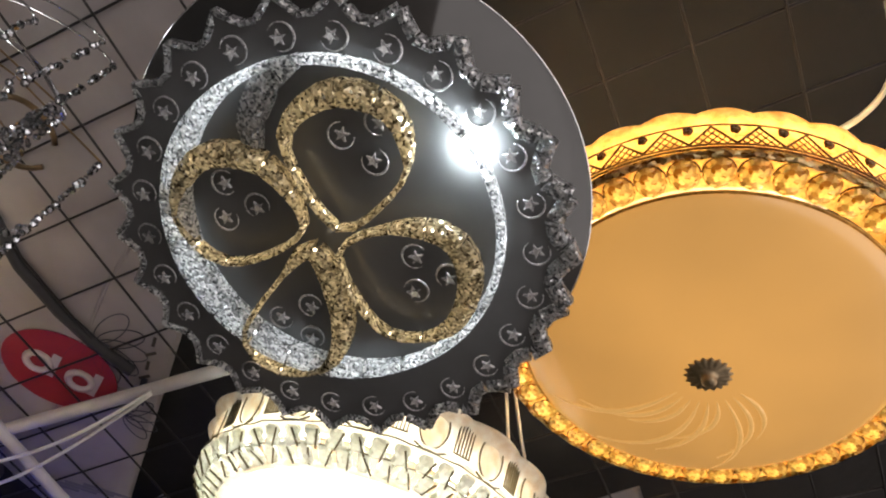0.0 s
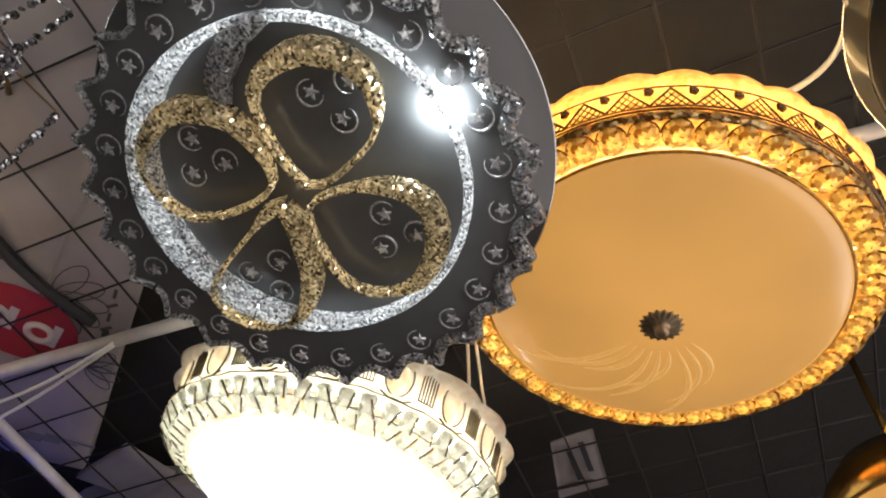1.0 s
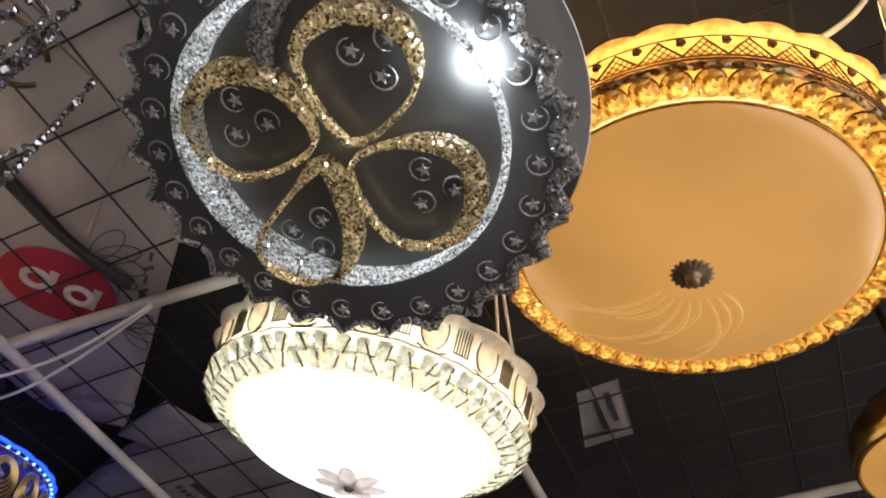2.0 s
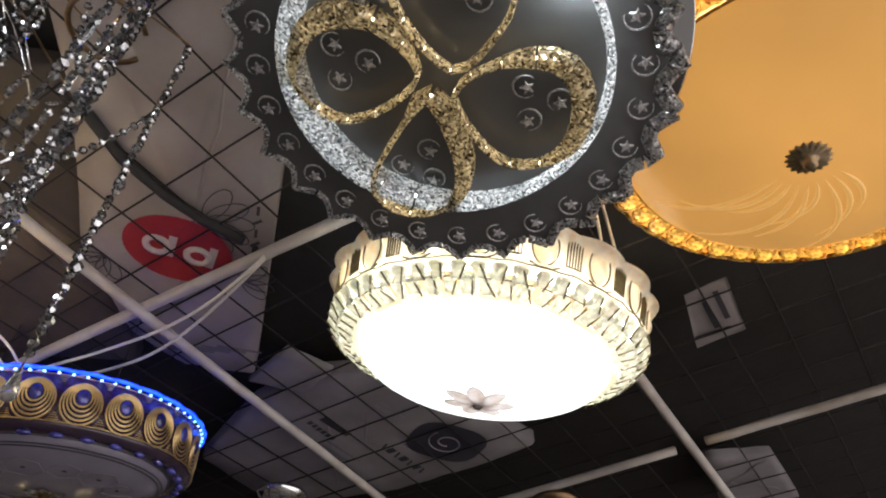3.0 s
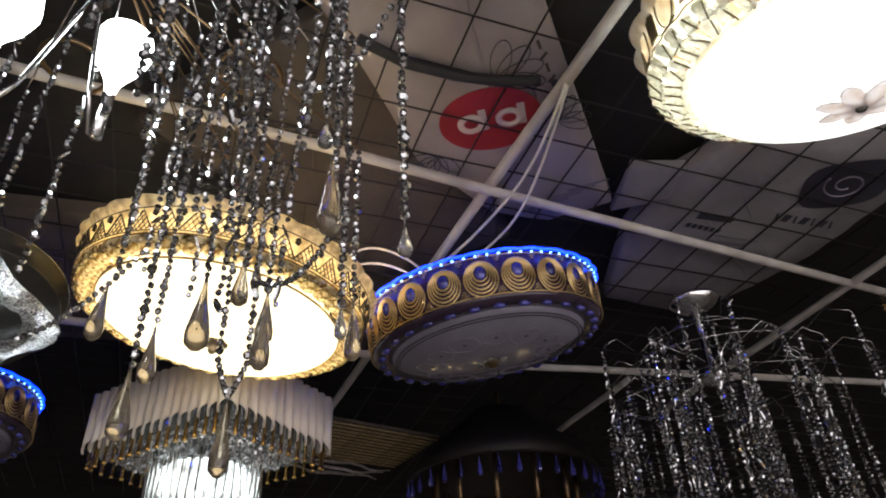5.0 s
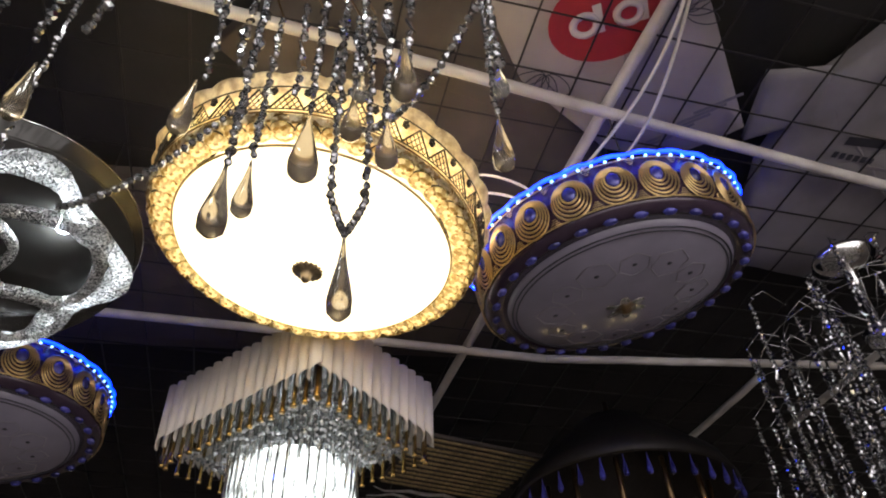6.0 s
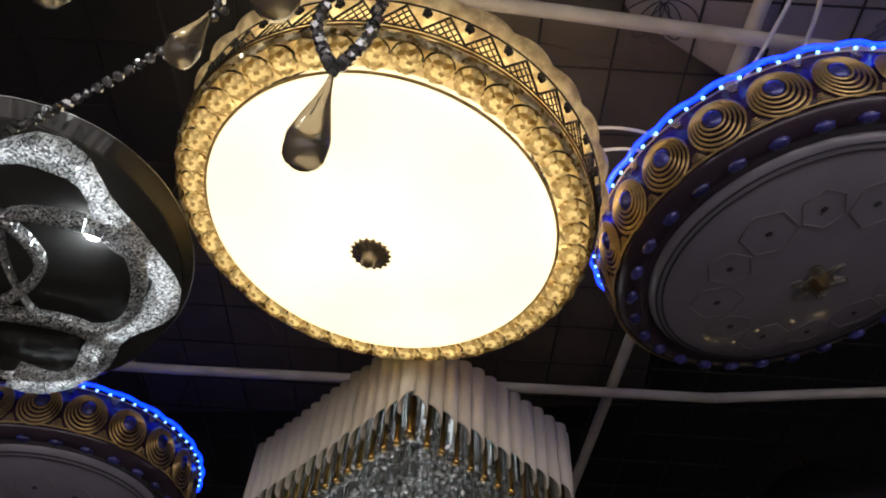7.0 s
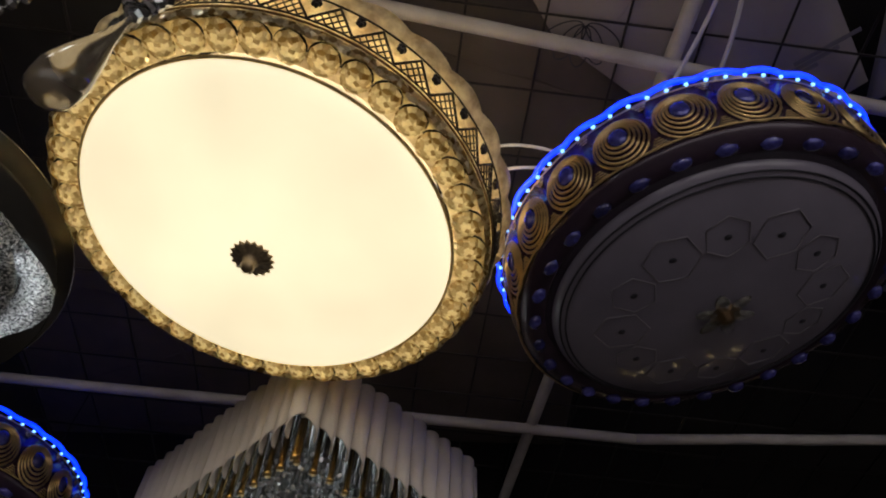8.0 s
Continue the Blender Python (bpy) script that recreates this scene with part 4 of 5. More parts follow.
def mirror_lamp(c, n, label, variant=0, turn=0.0, spots=((-0.027, -0.15),)):
    m = facing(c, n) @ pose(0, 0, 0, 0, 0, turn)
    th = empty("mirror_lamp", m, label, "ceiling lamp", "mirror disc lamps")
    part("back_plate", lathe([(0, 0.060), (0.230, 0.060), (0.235, 0.058), (0.2355, 0.055), (0, 0.054)], 128), SMOKED_BACK, th, "round dark smoked glass plate")
    part("plate_edge", tube([(0.2358 * math.cos(q * math.pi / 64), 0.2358 * math.sin(q * math.pi / 64), 0.0565) for q in range(128)], 0.0014, 5, True), CHROME, th, "ground bright edge of the plate")
    first = None
    if variant == 0:
        rosette_n = 26
        out = []
        for i in range(rosette_n * 8):
            a = 2 * math.pi * i / (rosette_n * 8)
            u = (i % 8) / 8
            out.append(0.233 - 0.020 * math.sin(math.pi * u))
        edge = [(r * math.cos(2 * math.pi * i / len(out)) + 0.018, r * math.sin(2 * math.pi * i / len(out)) + 0.016) for i, r in enumerate(out)]
        panel = part("scalloped_panel", slab(edge, 0.018, 0.024), SMOKED, th, "scalloped smoked mirror panel", False)
        ribbon(th, "edge_crystal", [(x, y) for x, y in edge], lambda t: 0.006 + 0.011 * max(0, math.cos(2 * math.pi * (t - 0.81))), SILVER_ICE, "narrow clear crystal bar", 0.12, 0.012, 0.012, True, 0.0275)
        rnd = random.Random(4)
        for i in range(rosette_n):
            a = 2 * math.pi * i / rosette_n
            mm = pose(0.018 + 0.197 * math.cos(a), 0.016 + 0.197 * math.sin(a), 0.0165, 0, 0, math.degrees(a) + 90 + rnd.uniform(-25, 25))
            first = star_motif(th, mm, first)
    else:
        part("front_panel", lathe([(0, 0.024), (0.222, 0.024), (0.225, 0.021), (0.222, 0.018), (0, 0.018)], 96), SMOKED_BACK, th, "round dark smoked glass panel")
    for x, y in spots:
        led = part("spot_light", lathe([(0, -0.004), (0.012, -0.003), (0.015, 0.004), (0.015, 0.012), (0, 0.012)], 24), SPOT, th, "bright white spot light")
        led.location = (x, y, 0.008)
    if variant == 0:
        ring = [(0.158 * math.cos(2 * math.pi * i / 72), 0.158 * math.sin(2 * math.pi * i / 72)) for i in range(72)]
        part("light_strip", tube([(x, y, 0.001) for x, y in ring], 0.0020, 6, True), LED_SOFT, th, "cold light strip behind the crystals")
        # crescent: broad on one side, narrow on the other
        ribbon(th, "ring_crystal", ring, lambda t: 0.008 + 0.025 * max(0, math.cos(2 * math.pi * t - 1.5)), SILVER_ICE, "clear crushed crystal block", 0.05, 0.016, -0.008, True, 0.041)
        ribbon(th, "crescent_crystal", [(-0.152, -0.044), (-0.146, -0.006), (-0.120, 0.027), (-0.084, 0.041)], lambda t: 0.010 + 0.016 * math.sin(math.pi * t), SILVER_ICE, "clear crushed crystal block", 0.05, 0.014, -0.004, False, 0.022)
        petals = ([(-0.002, -0.007), (-0.092, 0.002), (-0.117, -0.055), (-0.087, -0.101), (-0.04, -0.099), (-0.012, -0.066)],
                  [(-0.015, 0.022), (-0.080, 0.030), (-0.107, 0.085), (-0.070, 0.140), (-0.012, 0.128), (0.002, 0.078)],
                  [(0.012, 0.025), (0.029, 0.074), (0.076, 0.145), (0.125, 0.131), (0.135, 0.075), (0.089, 0.033)],
                  [(0.025, 0.006), (0.015, -0.055), (0.042, -0.105), (0.091, -0.104), (0.132, -0.059), (0.112, 0.000)])
        for q, pts in enumerate(petals):
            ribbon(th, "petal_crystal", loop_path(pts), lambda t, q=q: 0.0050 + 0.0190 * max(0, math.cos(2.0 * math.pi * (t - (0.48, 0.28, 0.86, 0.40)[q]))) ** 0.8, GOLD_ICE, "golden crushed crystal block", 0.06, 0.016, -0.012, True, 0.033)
            part("light_strip", tube([(x, y, -0.0035) for x, y in loop_path(pts)], 0.0016, 6, True), LED_SOFT_WARM, th, "warm light strip behind the crystals")
            sx, sy = sum(p[0] for p in pts) / 6, sum(p[1] for p in pts) / 6
            for w in range(3):
                star_motif(th, pose(sx * 1.12 + 0.022 * math.cos(w * 2.1 + q), sy * 1.12 + 0.022 * math.sin(w * 2.1 + q), 0.0165, 0, 0, w * 70 + q * 40), first)
    else:
        wav = []
        for i in range(120):
            t = i / 119
            a = -2.6 + 4.4 * t
            r = 0.185 + 0.020 * math.sin(t * 22)
            wav.append((r * math.cos(a), r * math.sin(a)))
        part("light_strip", tube([(x, y, 0.001) for x, y in wav], 0.0022, 6), LED_BRIGHT, th, "cold light strip behind the crystals")
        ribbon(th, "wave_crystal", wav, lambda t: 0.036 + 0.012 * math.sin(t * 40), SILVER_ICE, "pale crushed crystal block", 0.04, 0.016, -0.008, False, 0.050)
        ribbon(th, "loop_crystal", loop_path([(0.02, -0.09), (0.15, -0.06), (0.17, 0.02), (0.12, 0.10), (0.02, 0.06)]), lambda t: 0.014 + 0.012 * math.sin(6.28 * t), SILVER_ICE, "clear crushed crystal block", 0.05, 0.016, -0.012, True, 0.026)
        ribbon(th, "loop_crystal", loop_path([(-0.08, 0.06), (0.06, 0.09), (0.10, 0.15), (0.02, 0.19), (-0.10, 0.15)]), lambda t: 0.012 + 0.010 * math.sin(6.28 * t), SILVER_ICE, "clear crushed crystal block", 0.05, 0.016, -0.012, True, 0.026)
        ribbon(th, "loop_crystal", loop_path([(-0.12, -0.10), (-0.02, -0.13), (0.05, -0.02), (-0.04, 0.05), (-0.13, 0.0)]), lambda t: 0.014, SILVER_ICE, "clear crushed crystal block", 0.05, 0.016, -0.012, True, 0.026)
    part("body", lathe([(0, 0.0535), (0.10, 0.0535), (0.10, 0.0245), (0, 0.0245)], 48), CHROME, th, "chrome spacer body")
    hang_wires(th, m, 0.14, 0.06)
    return th


mirror_lamp((0.017, -0.431, 2.212), (-0.12, 0.1, -0.985), "smoked mirror disc lamp with crystal ring and golden petals")
mirror_lamp((-0.72, 0.77, 2.215), (0.197, -0.113, -0.974), "smoked mirror disc lamp with wavy crystal ribbons", 1, 0, ((0.123, -0.056),))
mirror_lamp((0.16, -1.215, 2.31), (0.02, 0.12, -0.99), "smoked mirror disc lamp with crystal edge", 1, 120, ())

# ---------------------------------------------------------------- crystal strand chandeliers


def strand_mesh(length, seed, step=0.0135):
    """Cut beads threaded one under the other, hanging from z = 0."""
    rnd = random.Random(seed)
    bm = bmesh.new()
    z = -0.006
    k = 0
    while z > -length:
        s = 0.0042 * (1.3 if k % 5 == 4 else 1.0) * rnd.uniform(0.85, 1.15)
        m = Euler((rnd.uniform(-0.5, 0.5), rnd.uniform(-0.5, 0.5), rnd.uniform(0, 6))).to_matrix()
        if k % 7 == 6:
            add_ball(bm, (rnd.uniform(-0.001, 0.001), 0, z - 0.008), s * 0.9, s * 0.5, 0.013, 5, 4, m)
            z -= step * 1.7
        else:
            add_ball(bm, (rnd.uniform(-0.0015, 0.0015), rnd.uniform(-0.0015, 0.0015), z), s, s, s * 1.15, 6, 3, m)
            z -= step * rnd.uniform(0.75, 1.0)
        k += 1
    return bm


def drop_mesh(h=0.080, r=0.0105):
    prof = [(0, 0.0), (r * 0.14, -h * 0.02), (r * 0.2, -h * 0.15), (r * 0.42, -h * 0.36), (r * 0.74, -h * 0.58), (r * 0.98, -h * 0.78), (r * 0.9, -h * 0.92), (r * 0.45, -h * 0.99), (0, -h)]
    return lathe(prof[::-1], 14)


def strand_chandelier(name, c, top, label, bead, rows, seed, group, arm_mat, drops=None, keep=None, hub=0.05, loose=False, some=1.0):
    """rows: (radius, z of the arm ends, count, strand length, start angle, end angle)."""
    th = empty(name, pose(c[0], c[1], 0), label, "chandelier", group)
    rnd = random.Random(seed)
    part("ceiling_rose", lathe([(0, top), (hub, top), (hub * 1.05, top - 0.012), (hub * 0.5, top - 0.03), (0.012, top - 0.035), (0.012, top - 0.20), (hub * 0.6, top - 0.22), (hub * 0.5, top - 0.25), (0, top - 0.26)], 32), arm_mat, th, "polished ceiling rose and stem")
    pool = {}
    drop = None
    if loose:
        for r, z, *_ in rows:
            part("hoop", tube([(r * 0.8 * math.cos(q * math.pi / 18), r * 0.8 * math.sin(q * math.pi / 18), z + 0.015) for q in range(36)], 0.0009, 4, True), arm_mat, th, "thin wire hoop")
            for q in range(4):
                aa = q * math.pi / 2 + r * 7
                part("spoke", tube([(0, 0, top - 0.2), (r * 0.8 * math.cos(aa), r * 0.8 * math.sin(aa), z + 0.015)], 0.0014, 4), arm_mat, th)
    for r, z, count, length, a0, a1 in rows:
        for i in range(count):
            a = radians(a0 + (a1 - a0) * (i + rnd.uniform(0.2, 0.8)) / count)
            rr = r * rnd.uniform(0.9, 1.08)
            zz = z + rnd.uniform(-0.025, 0.025)
            if loose:
                rr, zz = r * rnd.uniform(0.7, 1.15), z + rnd.uniform(-0.09, 0.09)
            end = Vector((rr * math.cos(a), rr * math.sin(a), zz))
            if keep and not keep(c[0] + end.x, c[1] + end.y):
                continue
            pts = []
            for q in range(9):
                t = q / 8
                rad = rr * (t + 0.10 * math.sin(math.pi * t))
                pts.append((rad * math.cos(a), rad * math.sin(a), (top - 0.10) * (1 - t) + zz * t + 0.045 * math.sin(math.pi * t)))
            if not loose:
                part("arm", tube(pts, 0.0014, 5), arm_mat, th)
            else:
                # a short bent wire with a loop at its end
                b0 = Vector((end.x * 0.72, end.y * 0.72, zz + 0.018))
                side = Vector((-math.sin(a), math.cos(a), 0))
                part("arm", tube([b0, b0.lerp(end, 0.5) + Vector((0, 0, 0.035)), end + Vector((0, 0, 0.012)), end + side * 0.012 + Vector((0, 0, 0.004)), end], 0.0014, 4), arm_mat, th)
            key = (round(length, 3), rnd.randrange(3))
            if key not in pool:
                pool[key] = part("strand", strand_mesh(length, seed + len(pool)), bead, th, "threaded cut crystal strand", False)
                st = tagged(pool[key], kind="stuff")
            else:
                st = tagged(again("strand", pool[key], th, Matrix()), kind="stuff")
            st.matrix_basis = Matrix.Translation(end) @ pose(0, 0, 0, rnd.uniform(-2, 2), rnd.uniform(-2, 2), rnd.uniform(0, 360))
            if loose:
                # two or three more strands fan out from the same loop
                for q in range(rnd.choice((1, 1, 2))):
                    mate = tagged(again("strand", pool[key], th, Matrix()), kind="stuff")
                    mate.matrix_basis = Matrix.Translation(end + Vector((rnd.uniform(-0.006, 0.006), rnd.uniform(-0.006, 0.006), 0))) @ pose(0, 0, 0, rnd.uniform(-4.5, 4.5), rnd.uniform(-4.5, 4.5), rnd.uniform(0, 360))
            if drops and rnd.random() < some:
                mm = Matrix.Translation(end - Vector((0, 0, length + 0.006))) @ pose(0, 0, 0, rnd.uniform(-3, 3), rnd.uniform(-3, 3), rnd.uniform(0, 360))
                if drop is None:
                    drop = part("drop", drop_mesh(), drops, th, "smoky faceted glass drop")
                    drop.matrix_basis = mm
                else:
                    again("drop", drop, th, mm)
    return th


BEADS = {}


def bead(parent, material, p, s, m):
    """One cut bead, on a shared mesh."""
    mm = Matrix.Translation(p) @ m.to_4x4() @ Matrix.Diagonal((s, s, s * 1.1, 1))
    if material.name not in BEADS:
        BEADS[material.name] = part("bead", ball(1, 1, 1, 6, 4), material, parent, "", False)
        BEADS[material.name].matrix_basis = mm
        return BEADS[material.name]
    return again("bead", BEADS[material.name], parent, mm)


def bead_strand(th, top, length, seed):
    """A strand whose beads can be picked apart."""
    rnd = random.Random(seed)
    core = part("strand", tube([top, top - Vector((0, 0, length + 0.01))], 0.0006, 4), CHROME, th, "threaded cut crystal strand")
    z, k = 0.008, 0
    while z < length:
        s = 0.0047 * (1.35 if k % 5 == 4 else 1.0) * rnd.uniform(0.85, 1.15)
        bead(core, SILVER_BEAD, top + Vector((rnd.uniform(-0.0015, 0.0015), rnd.uniform(-0.0015, 0.0015), -z)), s, Euler((rnd.uniform(-0.5, 0.5), rnd.uniform(-0.5, 0.5), rnd.uniform(0, 6))).to_matrix())
        z += rnd.uniform(0.0105, 0.0135)
        k += 1
    return core


def swag(th, a, b, sag, bead_mat, n=None, size=0.0048):
    a, b = Vector(a), Vector(b)
    n = n or int((b - a).length / 0.011) + 3
    P = [a.lerp(b, i / n) - Vector((0, 0, sag * 4 * (i / n) * (1 - i / n))) for i in range(n + 1)]
    core = part("swag", tube(P, 0.0006, 4), CHROME, th, "beaded crystal swag")
    for i, p in enumerate(P):
        bead(core, bead_mat, p, size, Euler((i * 0.7, i * 1.3, i)).to_matrix())
    return core


# the near chandelier with candle bulbs
KC = (-0.42, 0.04)
near = strand_chandelier("crystal_chandelier", KC, 2.59, "crystal strand chandelier with smoky drops and lit candle bulbs", SILVER_BEAD,
                         ((0.14, 2.45, 9, 0.44, 0, 360), (0.20, 2.45, 22, 0.44, 0, 360), (0.27, 2.43, 26, 0.47, 0, 360), (0.33, 2.42, 30, 0.44, 0, 360)),
                         21, "crystal chandeliers", CHROME, SMOKY_DROP, keep=lambda x, y: not (x > -0.56 and y > 0.23) and not (x > -0.15), some=0.22)


def rel(x, y, z):
    return Vector((x - KC[0], y - KC[1], z))


# the strands that hang closest to the passage
for x, y, zt, zb, dr in ((-0.081, -0.090, 2.46, 1.940, 0.036), (-0.096, 0.104, 2.44, 1.965, 0.045), (-0.13, 0.00, 2.46, 2.06, 0.036),
                         (-0.20, 0.20, 2.45, 2.06, 0.05), (-0.16, -0.10, 2.45, 2.04, 0.036)):
    L = round(zt - zb, 3)
    bead_strand(near, rel(x, y, zt), L, int(L * 1000))
    d = part("drop", drop_mesh(dr, 0.0072), CLEAR_DROP, near, "small clear faceted glass drop")
    d.location = rel(x, y, zb)
    part("arm", tube([(0, 0, 2.48), rel(x, y, zt) * 0.6 + Vector((0, 0, 1.02)), rel(x, y, zt)], 0.0016, 5), BRONZE, near)
# lowest drop under two beaded swags
low = part("drop", drop_mesh(0.100, 0.0125), SMOKY_DROP, near, "large smoky faceted glass drop")
low.location = rel(-0.196, 0.298, 1.922)
for x, y, zt, zb, hh, rr in ((-0.308, 0.220, 2.28, 1.915, 0.085, 0.0125), (-0.297, 0.300, 2.30, 2.012, 0.080, 0.0112),
                             (-0.245, 0.280, 2.30, 2.085, 0.110, 0.0165), (-0.200, 0.275, 2.30, 2.120, 0.075, 0.0125), (-0.165, 0.250, 2.30, 2.060, 0.080, 0.0125), (-0.06, 0.20, 2.30, 2.03, 0.085, 0.0112)):
    bead_strand(near, rel(x, y, zt), round(zt - zb, 3), int(x * -1000))
    d = part("drop", drop_mesh(hh, rr), SMOKY_DROP, near, "smoky faceted glass drop")
    d.location = rel(x, y, zb)
    part("arm", tube([(0, 0, 2.40), rel(x, y, zt)], 0.0014, 5), BRONZE, near)
swag(near, rel(-0.196, 0.298, 1.926), rel(-0.214, 0.290, 1.970), 0.004, SILVER_BEAD)
bead_strand(near, rel(-0.214, 0.290, 2.34), 0.365, 71)
bead_strand(near, rel(-0.178, 0.292, 2.34), 0.365, 72)
for x in (-0.214, -0.178):
    part("arm", tube([(0, 0, 2.42), rel(x, 0.291, 2.34)], 0.0014, 5), BRONZE, near)
swag(near, rel(-0.196, 0.298, 1.926), rel(-0.178, 0.292, 1.970), 0.004, SILVER_BEAD)
swag(near, rel(-0.081, -0.090, 2.30), rel(-0.17, 0.10, 2.30), 0.07, SILVER_BEAD)
swag(near, rel(-0.13, 0.00, 2.40), rel(-0.22, -0.12, 2.40), 0.08, SILVER_BEAD)
swag(near, rel(-0.096, 0.104, 2.10), rel(-0.18, 0.32, 2.12), 0.05, SILVER_BEAD)
swag(near, rel(-0.50, 0.42, 2.02), rel(-0.34, 0.36, 2.16), 0.03, SILVER_BEAD)
# scrolled arm ends
for a in (-14, 46, 106, 166, 226, 286):
    c_, s_ = math.cos(radians(a)), math.sin(radians(a))
    pts = []
    for q in range(22):
        t = q / 21
        u = 0.27 + 0.05 * math.cos(0.4 + t * 5.2)
        w = 0.05 * math.sin(0.4 + t * 5.2)
        pts.append((u * c_ - w * s_, u * s_ + w * c_, 2.455 - 0.015 * t))
    part("scroll", tube(pts, 0.0042, 6), BRONZE, near, "dark scrolled arm end")
for x, y, up in ((0.027, 0.074, 0.050), (-0.085, 0.0, 0.0)):
    sl = part("candle_sleeve", lathe([(0, 2.10), (0.0075, 2.10), (0.0075, 2.17), (0.006, 2.172), (0, 2.172)], 16), CHROME, near, "thin chrome candle sleeve")
    sl.location = (x, y, up)
    bu = part("bulb", lathe([(0, 2.170), (0.006, 2.172), (0.009, 2.190), (0.016, 2.207), (0.029, 2.230), (0.036, 2.254), (0.033, 2.276), (0.018, 2.290), (0, 2.294)], 24), BULB, near, "lit white globe bulb")
    bu.location = (x, y, up)
    part("candle_arm", tube([(0, 0, 2.33), (x * 0.5, y * 0.5, 2.14 + up), (x * 0.8, y * 0.8, 2.09 + up), (x, y, 2.10 + up)], 0.0028, 8), CHROME, near)

strand_chandelier("crystal_chandelier", (1.06, 0.80), 2.56, "silver crystal strand chandelier hanging under the mesh", SILVER_BEAD,
                  ((0.12, 2.44, 7, 0.6, 0, 360), (0.24, 2.38, 14, 0.66, 0, 360), (0.34, 2.30, 20, 0.7, 0, 360)), 31, "crystal chandeliers", CHROME, None, hub=0.07, loose=True)
strand_chandelier("crystal_chandelier", (1.52, 0.17), 2.56, "golden crystal strand chandelier hanging under the mesh", GOLD_BEAD,
                  ((0.12, 2.44, 10, 0.6, 0, 360), (0.24, 2.40, 21, 0.66, 0, 360), (0.36, 2.32, 32, 0.72, 0, 360)), 41, "crystal chandeliers", BRONZE, None, hub=0.07, loose=True)

# ---------------------------------------------------------------- rectangular lamp with cream half tubes


def half_tube(r, h, cut):
    """Open half pipe, slanted at its lower end."""
    bm = bmesh.new()
    rows = []
    for rr in (r, r - 0.0022):
        row = []
        for q in range(9):
            a = -math.pi / 2 + math.pi * q / 8 * 1.0
            x, y = rr * math.cos(a), rr * math.sin(a)
            row.append((bm.verts.new((x, y, h)), bm.verts.new((x, y, cut * (y + r) / (2 * r)))))
        rows.append(row)
    o, i_ = rows
    for q in range(8):
        bm.faces.new((o[q][0], o[q][1], o[q + 1][1], o[q + 1][0]))
        bm.faces.new((i_[q][0], i_[q + 1][0], i_[q + 1][1], i_[q][1]))
        bm.faces.new((o[q][0], o[q + 1][0], i_[q + 1][0], i_[q][0]))
        bm.faces.new((o[q][1], i_[q][1], i_[q + 1][1], o[q + 1][1]))
    for q in (0, 8):
        bm.faces.new((o[q][0], i_[q][0], i_[q][1], o[q][1]))
    bmesh.ops.recalc_face_normals(bm, faces=bm.faces[:])
    return bm


